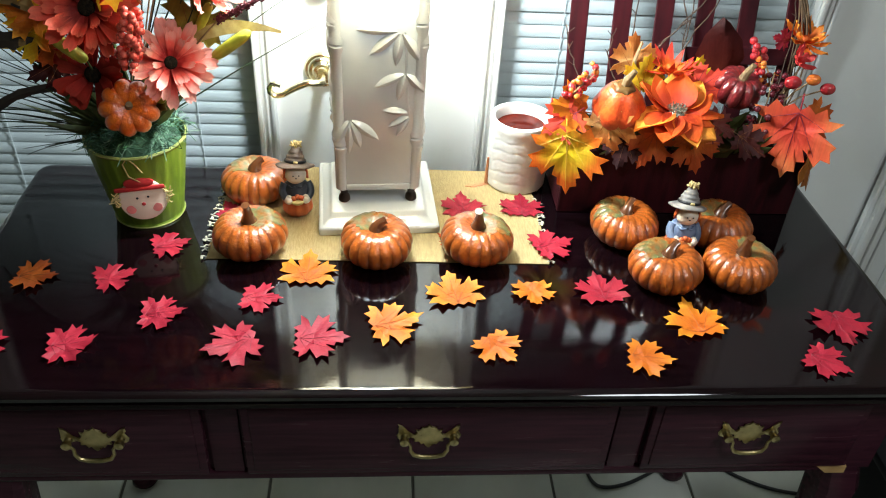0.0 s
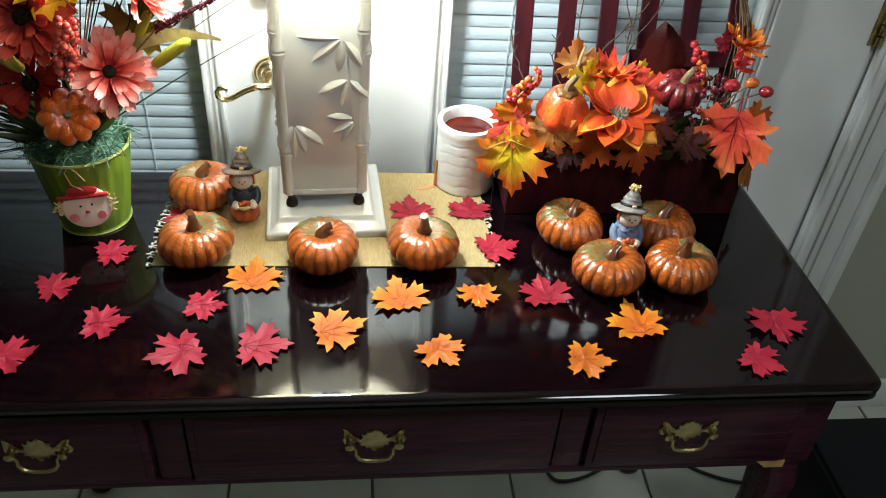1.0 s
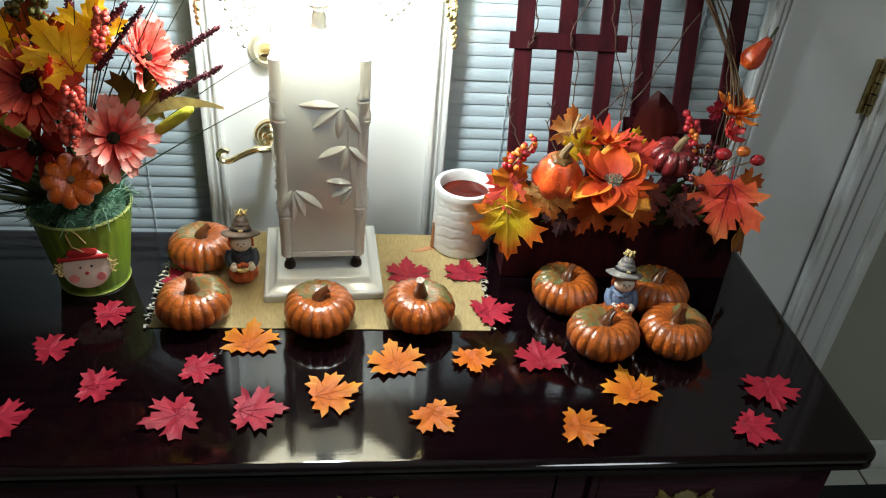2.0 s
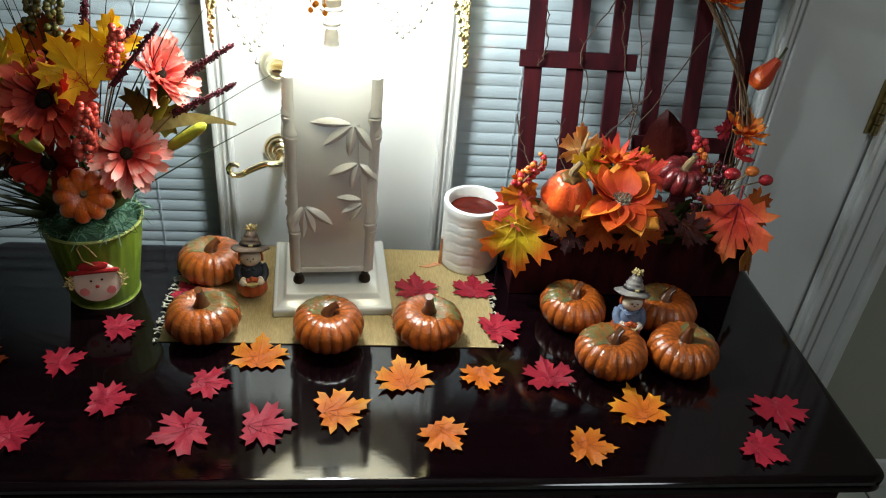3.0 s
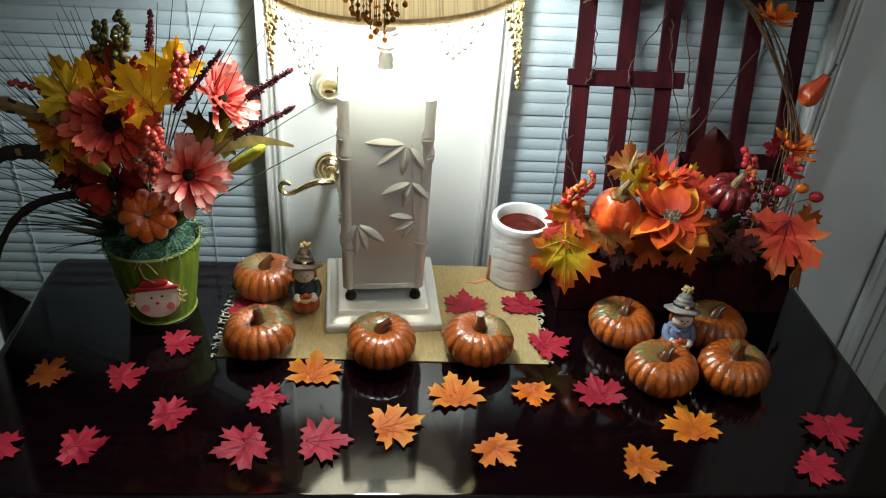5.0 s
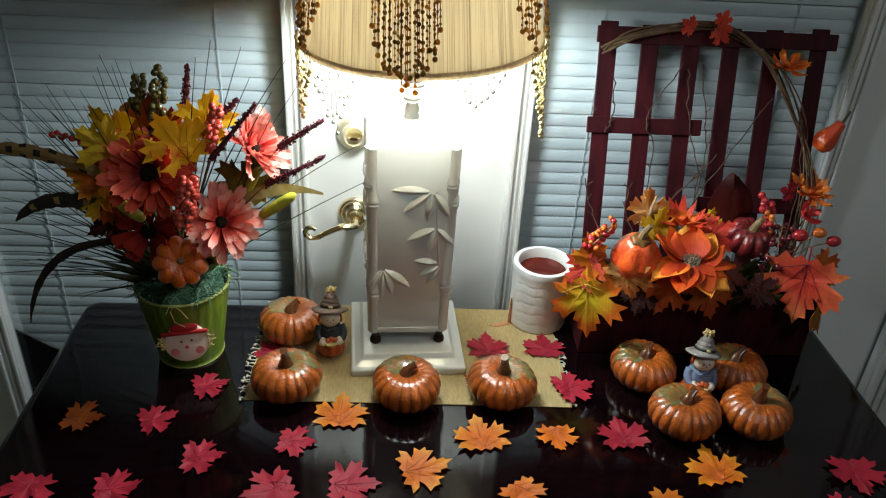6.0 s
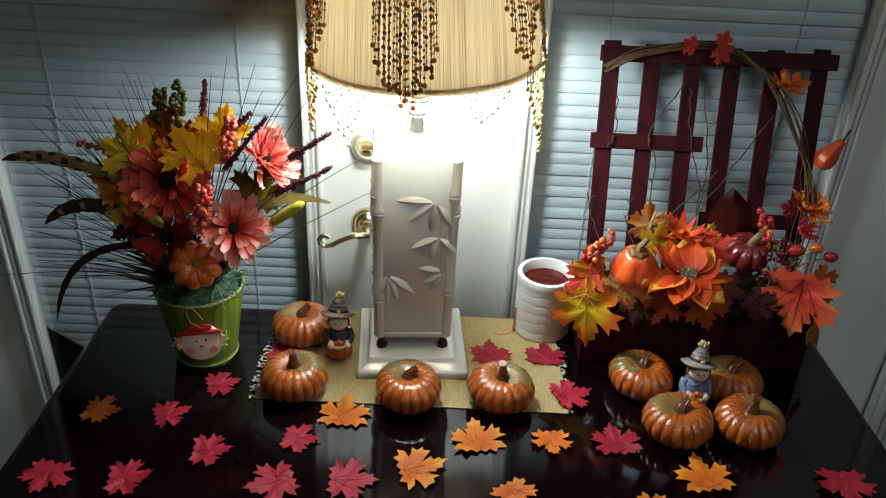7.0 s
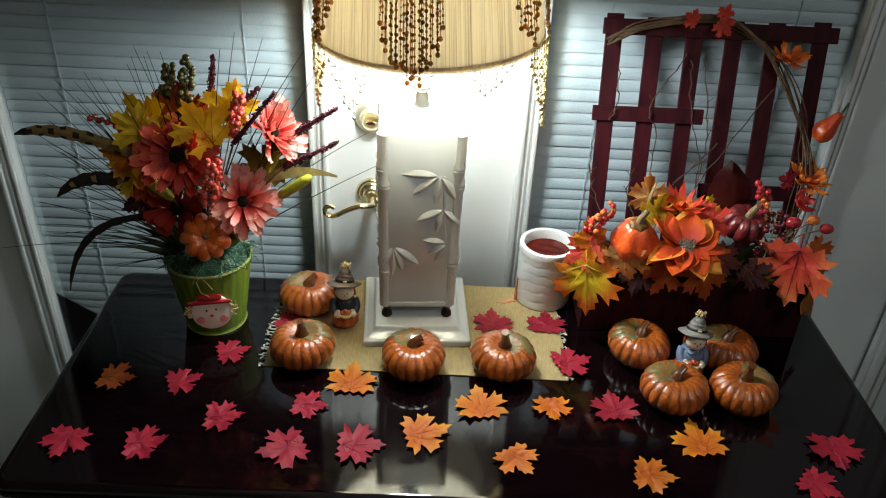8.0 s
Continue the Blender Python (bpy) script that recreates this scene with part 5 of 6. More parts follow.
def fill_bucket(g):
    root = Vector((0, 0, 0.12))
    # blooms
    flower(g, local((-0.400, 0.300, 1.075)), (-0.08, -0.82, 0.50), 0.054, CORAL_DEEP, 17, 3, 0.155, 0.06, "deep coral daisy with a black centre", seed=1, tip=-1, disc_r=0.20)
    flower(g, local((-0.312, 0.284, 1.016)), (0.34, -0.72, 0.55), 0.047, CORAL, 17, 3, 0.15, 0.14, "coral pink daisy with a black centre", seed=2, tip=-1, disc_r=0.17)
    flower(g, local((-0.272, 0.325, 1.104)), (0.78, -0.30, 0.55), 0.046, CORAL, 17, 3, 0.15, 0.32, "coral pink daisy turned aside", seed=3, tip=-1, disc_r=0.17)
    flower(g, local((-0.410, 0.300, 0.992)), (-0.2, -0.9, 0.05), 0.048, SCARLET, 9, 2, 0.24, 0.10, "scarlet cloth flower", seed=4, tip=-1)
    flower(g, local((-0.410, 0.345, 1.108)), (-0.2, -0.6, 0.7), 0.046, ORANGE_PETAL, 11, 2, 0.22, 0.2, "orange cloth flower", seed=5, tip=-1)
    for k, (p, d) in enumerate((((-0.405, 0.300, 1.066), 0), ((-0.314, 0.272, 1.016), 0), ((-0.268, 0.325, 1.098), 0), ((-0.410, 0.300, 0.992), 0), ((-0.410, 0.345, 1.108), 0))):
        q = local(p)
        part("stalk", tube(bend(root + Vector((0.01 * (k - 2), 0, -0.01)), root * 0.5 + q * 0.5 + Vector((0, 0.02, 0)), q + Vector((0, 0.006, -0.004)), 8), 0.0022, 6), GREEN_LEAF, g, smooth=True)
    # cloth leaves
    for k, (p, tip, face, s, mat, lab) in enumerate((
            ((-0.430, 0.335, 1.085), (-0.55, 0, 0.75), (-0.3, -0.9, 0.3), 0.075, LEAF_GOLD, "yellow cloth leaf"),
            ((-0.345, 0.305, 1.085), (-0.35, -0.1, 0.70), (0.1, -0.9, 0.4), 0.080, LEAF_GOLD, "yellow cloth leaf"),
            ((-0.338, 0.335, 1.105), (0.25, 0, 0.90), (0.3, -0.9, 0.2), 0.072, LEAF_GOLD, "yellow cloth leaf"),
            ((-0.450, 0.325, 1.060), (-0.85, -0.05, 0.10), (-0.2, -0.8, 0.5), 0.066, LEAF_ORANGE, "orange cloth leaf"),
            ((-0.435, 0.318, 1.090), (-0.75, -0.1, 0.55), (-0.2, -0.8, 0.5), 0.064, LEAF_GOLD, "yellow cloth leaf"),
            ((-0.460, 0.322, 1.045), (-0.70, -0.1, -0.35), (-0.2, -0.8, 0.5), 0.062, LEAF_YELLOW, "yellow orange cloth leaf"),
            ((-0.440, 0.320, 1.035), (-0.80, -0.05, -0.25), (-0.2, -0.8, 0.4), 0.060, LEAF_RUST, "rust cloth leaf"),
            ((-0.400, 0.345, 1.090), (-0.05, 0.1, 0.9), (0, -0.9, 0.3), 0.070, LEAF_RUST, "rust cloth leaf"),
            ((-0.370, 0.315, 0.965), (0.5, -0.4, -0.1), (0.1, -0.7, 0.6), 0.060, LEAF_OLIVE, "olive cloth leaf"),
            ((-0.300, 0.335, 1.020), (0.35, 0, 0.75), (0.3, -0.9, 0.2), 0.075, LEAF_OLIVE, "olive cloth leaf"),
            ((-0.450, 0.330, 1.000), (-0.65, -0.2, -0.35), (-0.2, -0.8, 0.4), 0.055, LEAF_DARK, "dark red cloth leaf"))):
        spray_leaf(g, local(p), tip, face, s, mat, 60 + k, label=lab)
    # berries
    berries(g, local((-0.384, 0.350, 1.195)), local((-0.398, 0.350, 1.115)), 0.0046, 52, 0.0082, BERRY_GREEN, "olive green berry spray", 1)
    berries(g, local((-0.414, 0.360, 1.182)), local((-0.428, 0.360, 1.122)), 0.0045, 38, 0.0078, BERRY_GREEN, "olive green berry spray", 2)
    berries(g, local((-0.340, 0.262, 1.088)), local((-0.354, 0.262, 1.016)), 0.0043, 84, 0.012, BERRY_PINK, "coral berry spray", 3)
    berries(g, local((-0.310, 0.318, 1.162)), local((-0.326, 0.318, 1.100)), 0.0042, 46, 0.008, BERRY_PINK, "coral berry spray", 4)
    berries(g, local((-0.372, 0.288, 1.048)), local((-0.385, 0.288, 1.020)), 0.0036, 18, 0.011, BERRY_RED, "small red berry spray", 5)
    berries(g, local((-0.520, 0.318, 1.118)), local((-0.470, 0.318, 1.105)), 0.0042, 9, 0.008, BERRY_RED, "small red berry spray", 6)
    # seed plumes, husk, pods
    for k, (tip, base) in enumerate((((-0.352, 0.36, 1.199), (-0.361, 0.36, 1.143)), ((-0.289, 0.34, 1.163), (-0.322, 0.34, 1.132)), ((-0.259, 0.298, 1.175), (-0.320, 0.30, 1.098)),
                                     ((-0.180, 0.32, 1.148), (-0.238, 0.32, 1.108)), ((-0.178, 0.30, 1.106), (-0.254, 0.30, 1.064)))):
        plume(g, local(tip), local(base), 0.0076, k)
        part("stalk", tube(bend(root, (root + local(base)) * 0.5 + Vector((0, 0, 0.02)), local(base), 6), 0.0011, 5), DRY_STEM, g)
    bm = bmesh.new()
    pts = bend((-0.300, 0.315, 1.020), (-0.255, 0.305, 1.065), (-0.182, 0.31, 1.046), 10)
    rows = [[bm.verts.new(local(p) + Vector((0, -0.005 * u * 0, 0.009 * u * math.sin(math.pi * (0.12 + 0.85 * i / 10)) + 0.003 * u * u))) for u in (-1, -0.4, 0.4, 1)] for i, p in enumerate(pts)]
    for ra, rb in zip(rows, rows[1:]):
        for i in range(3):
            bm.faces.new((ra[i], ra[i + 1], rb[i + 1], rb[i]))
    part("husk_blade", bm, HUSK, g, "pale dry husk")
    for a, b, r in (((-0.266, 0.300, 1.016), (-0.217, 0.300, 1.052), 0.0075), ((-0.287, 0.328, 1.036), (-0.266, 0.328, 1.074), 0.0065), ((-0.410, 0.288, 1.014), (-0.448, 0.290, 1.046), 0.0085), ((-0.345, 0.285, 0.985), (-0.325, 0.285, 0.965), 0.009)):
        part("seed_pod", tube([local(a).lerp(local(b), t) for t in (0, .08, .25, .5, .75, .93, 1)], lambda t, q=r: q * (0.08 + 0.92 * math.sin(math.pi * (0.02 + 0.97 * t)) ** 0.45), 10), POD, g, "lime yellow pod", smooth=True)
        part("stalk", tube([root, local(a)], 0.0013, 5), GREEN_LEAF, g)
    # the small orange pumpkin on the rim
    pk = part("small_pumpkin", ribbed(0.0355, 0.046, 9, 0.15, 33), PUMPKIN_PLAIN, g, "small orange pumpkin", smooth=True, at=aim(local((-0.371, 0.292, 0.950)), (0.18, -0.84, 0.50)))
    part("stem", tube([(0, 0, 0.022), (0.001, 0.001, 0.034), (0.002, 0.003, 0.041)], lambda t: 0.006 - 0.002 * t, 8), DRY_STEM, pk, smooth=True)
    # barred feathers: a quill with two vanes, dark bars and tip
    for k, (pts, w) in enumerate((([(-0.440, 0.32, 1.050), (-0.555, 0.31, 1.118), (-0.622, 0.31, 1.092)], 0.010), ([(-0.430, 0.32, 0.990), (-0.525, 0.31, 1.062), (-0.584, 0.31, 0.996)], 0.011),
                                  ([(-0.395, 0.32, 0.955), (-0.560, 0.31, 1.000), (-0.600, 0.31, 0.830)], 0.006))):
        line = [local(p) for p in bend(*pts, 22)]
        bm = bmesh.new()
        rows = []
        for i, p in enumerate(line):
            d = (line[min(i + 1, 22)] - line[max(i - 1, 0)]).normalized()
            nrm = d.cross(Vector((0, -1, 0))).normalized()
            ww = w * math.sin(math.pi * (0.10 + 0.89 * i / 22)) ** 0.6 * (1 + 0.12 * math.sin(i * 2.3))
            rows.append([bm.verts.new(p + nrm * ww * u + Vector((0, -0.0022 * (1 - abs(u)), 0))) for u in (-1, -0.5, 0, 0.5, 1)])
        for i, (ra, rb) in enumerate(zip(rows, rows[1:])):
            for j in range(4):
                f = bm.faces.new((ra[j], ra[j + 1], rb[j + 1], rb[j]))
                dark = k > 0 or i > 18 or (i % 4 == 0 and j in (0, 3)) or (i % 4 == 2 and j in (1, 2) and i > 9)
                f.material_index = 1 if dark and not (k == 1 and i % 5 == 2 and j in (1, 2)) else 0
        part("feather", bm, (FEATHER, FEATHER_DARK), g, "long barred feather" if k == 0 else "long dark feather")
    # fine blades
    rnd = random.Random(21)
    tips = [(-0.424, 1.217), (-0.470, 1.186), (-0.524, 1.173), (-0.558, 1.142), (-0.590, 1.072), (-0.511, 1.152), (-0.325, 1.225), (-0.287, 1.219), (-0.230, 1.207), (-0.241, 1.185), (-0.140, 1.097), (-0.600, 1.030), (-0.563, 1.056),
            (-0.640, 0.955), (-0.610, 0.905), (-0.540, 0.86)]
    bm = bmesh.new()
    for x, z in tips + [(x + rnd.uniform(-0.05, 0.03), z + rnd.uniform(-0.06, 0.01)) for x, z in tips * 4 if x < -0.42] + [(x + rnd.uniform(-0.02, 0.02), z + rnd.uniform(-0.05, 0.0)) for x, z in tips if x > -0.42]:
        y = rnd.uniform(0.31, 0.39)
        tip = local((x, y, z))
        s = root + Vector((rnd.uniform(-0.02, 0.02), rnd.uniform(-0.01, 0.02), 0))
        mid = s * 0.5 + tip * 0.5 + Vector((0.0, 0.0, rnd.uniform(0.005, 0.035)))
        tube(bend(s, mid, tip, 9), lambda t: 0.0017 * (1 - 0.75 * t), 3, bm)
    tagged(part("grass_blade", bm, GREEN_BLADE, g, "thin dark green grass blades"), kind="stuff")
    # dense greenery low in the bunch
    bm = bmesh.new()
    for _ in range(70):
        a = rnd.uniform(0, math.tau)
        s = root + Vector((0, 0, -0.005))
        d = Vector((math.cos(a) * 0.9 - 0.25, math.sin(a) * 0.35 - 0.12, rnd.uniform(0.4, 1.5))).normalized() * rnd.uniform(0.07, 0.16)
        t2 = s + d
        side = d.cross(Vector((0, -1, 0.2))).normalized() * rnd.uniform(0.004, 0.009)
        m1 = s + d * 0.5
        vs = [bm.verts.new(v) for v in (s, m1 - side, t2, m1 + side)]
        c = bm.verts.new(m1 + Vector((0, -0.004, 0)))
        for i in range(4):
            bm.faces.new((vs[i], vs[(i + 1) % 4], c))
    tagged(part("foliage", bm, GREEN_LEAF, g, "olive green filler leaves"), kind="stuff")


fill_bucket(build_bucket())

# ---- candle jar ----


def build_candle():
    j = thing("candle_jar", "white ceramic jar of red amber wax with a rippled side", "candle", pose(0.151, 0.446, MATZ + sunk(0.446)) @ Matrix.Diagonal((1.02, 1.02, 1.07, 1)))
    R, H = 0.0460, 0.107

    def ripple(a, k):
        z = JARP[k][1]
        on = 1.0 if 0.008 < z < 0.091 and JARP[k][0] > R - 0.004 else 0.0
        ph = z / H * 6.5 + 0.16 * math.sin(a * 4) + 0.10 * math.sin(a * 9 + 1) + 0.08 * math.sin(a * 3 + z * 90)
        return 1 - 0.016 * on * max(0, math.cos(math.tau * ph)) ** 10
    JARP = [(0.0, 0.001), (R - 0.004, 0.0), (R - 0.001, 0.002)] + [(R, 0.004 + 0.0020 * i) for i in range(44)] + [(R + 0.001, 0.095), (R + 0.0015, 0.101), (R + 0.0005, 0.1055), (R - 0.003, H), (R - 0.006, H - 0.001), (R - 0.0075, H - 0.004), (R - 0.008, 0.086), (R - 0.008, 0.078), (0.0, 0.077)]
    part("jar", lathe(JARP, 120, squash=ripple), JAR, j, "white rippled ceramic jar", smooth=True)
    part("wax", lathe([(0.0, 0.0895), (R - 0.012, 0.0895), (R - 0.0085, 0.0905), (R - 0.0083, 0.0790), (0.0, 0.0785)], 48), WAX, j, "glossy dark red wax", smooth=True)
    sp = thing("wax_spill", "dried orange wax spilt on the mat beside the jar", "spill", SLOPE)
    bm = bmesh.new()
    for x, y, r in ((0.100, 0.432, 0.008), (0.092, 0.428, 0.007), (0.083, 0.424, 0.006), (0.108, 0.434, 0.007), (0.075, 0.424, 0.004)):
        lathe([(r, 0.0), (r * 0.85, 0.0009), (0.0, 0.0012)], 14, bm, pose(x, y, MATZ - 0.0002) @ Matrix.Diagonal((1.2, 0.6, 1, 1)))
    part("spill", bm, SPILL, sp, smooth=True)
    bm = tube([(-0.0455, -0.012, 0.002), (-0.0462, -0.012, 0.02), (-0.0460, -0.012, 0.045)], lambda t: 0.0035 * (1 - 0.6 * t), 8)
    part("wax_drip", bm, SPILL, j, "orange wax drip", smooth=True)


build_candle()

# ---- figurines: each a single moulded piece ----


def build_figurine(m, coat, hat, label):
    bm = bmesh.new()

    def add(sub, idx, t=None):
        if t is not None:
            bmesh.ops.transform(sub, matrix=t, verts=sub.verts[:])
        for f in sub.faces:
            f.material_index = idx
            f.smooth = True
        me = bpy.data.meshes.new("tmp")
        sub.to_mesh(me)
        sub.free()
        bm.from_mesh(me)
        bpy.data.meshes.remove(me)
    add(ribbed(0.0255, 0.038, 10, 0.12, 8, segs=40), 0)
    add(lathe([(0.012, 0.030), (0.021, 0.036), (0.0225, 0.045), (0.019, 0.056), (0.012, 0.064), (0.006, 0.067)], 24), 1)
    for s in (-1, 1):
        add(tube(bend((s * 0.017, 0.0, 0.058), (s * 0.027, -0.008, 0.044), (s * 0.014, -0.022, 0.040), 8), lambda t: 0.0075 - 0.0015 * t, 10), 1)
        add(ball(bmesh.new(), (s * 0.013, -0.024, 0.040), 0.0062, 2), 2)
    add(lathe([(0.0, 0.0), (0.010, 0.001), (0.013, 0.006), (0.0115, 0.007), (0.0, 0.005)], 20), 4, pose(0, -0.022, 0.034))
    for x, z in ((-0.006, 0.043), (0.005, 0.044), (0.0, 0.046), (0.009, 0.042)):
        add(ball(bmesh.new(), (x, -0.023, z), 0.0046, 2), 0)
    add(ball(bmesh.new(), (0, -0.004, 0.077), 0.0158, 3, (1.08, 1, 0.98)), 2)
    # hair under the brim, collar, cuffs
    rnd = random.Random(4)
    for k in range(22):
        a = math.pi * (k / 21) - math.pi * 0.0
        x, y = 0.0165 * math.cos(a), 0.0165 * math.sin(a) - 0.004
        add(tube([(x, y, 0.089), (x * 1.10, y * 1.05, 0.080), (x * 1.12, y + rnd.uniform(-.002, .002), 0.069 + rnd.uniform(0, .004))], 0.0021, 5), 0)
    for s in (-1, 1):
        add(lathe([(0.0060, 0.0), (0.0078, 0.002), (0.0076, 0.006), (0.0055, 0.007)], 14), 2, aim((s * 0.0155, -0.0175, 0.0395), (-s * 0.5, -0.75, 0.1)))
        add(tube([(s * 0.002, -0.0175, 0.0610), (s * 0.008, -0.0165, 0.0585), (s * 0.0125, -0.0110, 0.0610)], 0.0026, 6, flat=0.6), 1)
    tip = Matrix.Translation((0, 0.001, 0.0885)) @ Matrix.Rotation(radians(-20), 4, "X") @ Matrix.Rotation(radians(6), 4, "Y") @ Matrix.Diagonal((1, 1, 0.95, 1)) @ Matrix.Translation((0, 0.003, -0.086))
    add(lathe([(0.0, 0.0905), (0.016, 0.0880), (0.0255, 0.0850), (0.0292, 0.0862), (0.0288, 0.0882), (0.0225, 0.0905), (0.0172, 0.0925), (0.0160, 0.0960), (0.0168, 0.0975), (0.0150, 0.0990), (0.0140, 0.1025), (0.0146, 0.1038), (0.0125, 0.1055), (0.0108, 0.1095), (0.0112, 0.1108), (0.0090, 0.1130), (0.0060, 0.1190), (0.0, 0.1205)], 32,
              squash=lambda a, k: 1 + (0.10 * math.sin(a * 2 + 0.5) + 0.05 * math.sin(a * 5) if k in (2, 3, 4) else 0.03 * math.sin(a * 3 + k))), 3, tip)
    add(lathe([(0.0172, 0.0930), (0.0180, 0.0942), (0.0172, 0.0975), (0.0160, 0.0965)], 24), 5, tip)
    add(box(-0.0035, 0.0035, -0.0190, -0.0172, 0.0935, 0.0975, 0.0008, 1), 4, tip)
    for _ in range(46):
        a, r = rnd.uniform(0, math.tau), rnd.uniform(0.003, 0.0105)
        add(tube([(0, 0, 0.1165), (r * 0.6 * math.cos(a), r * 0.6 * math.sin(a), 0.1225), (r * math.cos(a), r * math.sin(a), rnd.uniform(0.1165, 0.1285))], 0.0014, 4), 4, tip)
    for x, z in ((-0.0045, 0.083), (0.0045, 0.083), (0.0, 0.0785)):
        add(ball(bmesh.new(), (x, -0.0195, z), 0.0014, 1), 5)
    fig = part("scarecrow_figurine", bm, (RESIN_ORANGE, coat, IVORY, hat, STRAW, INK), None, at=m @ Matrix.Scale(0.88, 4))
    tagged(fig, label, "figurine", "resin scarecrow figurines")
    return fig


build_figurine(pose(-0.181, 0.345, MATZ + sunk(0.345), 0, 0, 8), NAVY, BROWN_FELT, "small resin scarecrow in dark coat standing on the mat")
build_figurine(pose(0.358, 0.254, DTOP + sunk(0.254), 0, 0, -4), DENIM, GREY_FELT, "small resin scarecrow in blue coat and grey hat among pumpkins")

# ---- planter with its trellis ----


def sunflower(parent, p):
    """A large cloth sunflower facing up: its back petals stand, its front petals fall over the rim."""
    rnd = random.Random(41)
    size = 0.054
    bm = lathe([(0.013, -0.004), (0.0145, 0.002), (0.012, 0.006), (0.006, 0.008), (0.0, 0.0085)], 24)
    for _ in range(80):
        a, r = rnd.uniform(0, math.tau), 0.0145 * math.sqrt(rnd.random())
        tube([(r * math.cos(a) * .7, r * math.sin(a) * .7, 0.003), (r * math.cos(a), r * math.sin(a), rnd.uniform(0.008, 0.013))], 0.0008, 4, bm)
    head = part("flower", bm, TINSEL, parent, "flame orange sunflower with a pale tinsel centre", smooth=True, at=Matrix.Translation(p))
    for layer, count in ((0, 9), (1, 8)):
        for i in range(count):
            a = math.tau * (i + 0.5 * layer + rnd.uniform(-0.2, 0.2)) / count
            rise = 14 + 28 * math.sin(a) + (10 if layer else 0) + rnd.uniform(-8, 8)
            rise = max(rise, -34)
            mat = GOLD_PETAL if rise < -15 and i % 2 else rnd.choice((FLAME_PETAL, FLAME_PETAL, ORANGE_PETAL))
            bm = petal_mesh(size * rnd.uniform(0.9, 1.08) * (0.86 if layer else 1.0), size * rnd.uniform(0.36, 0.46), rnd.uniform(-0.35, 0.0) if math.sin(a) < 0.2 else rnd.uniform(-0.05, 0.12), rnd.uniform(-0.25, 0.30), 0.34, 8)
            part("petal", bm, mat, head, smooth=True, at=Matrix.Rotation(a - math.pi / 2, 4, "Z") @ pose(0, 0.011, 0.001 + 0.001 * layer, rise, rnd.uniform(-14, 14), 0))
    return head


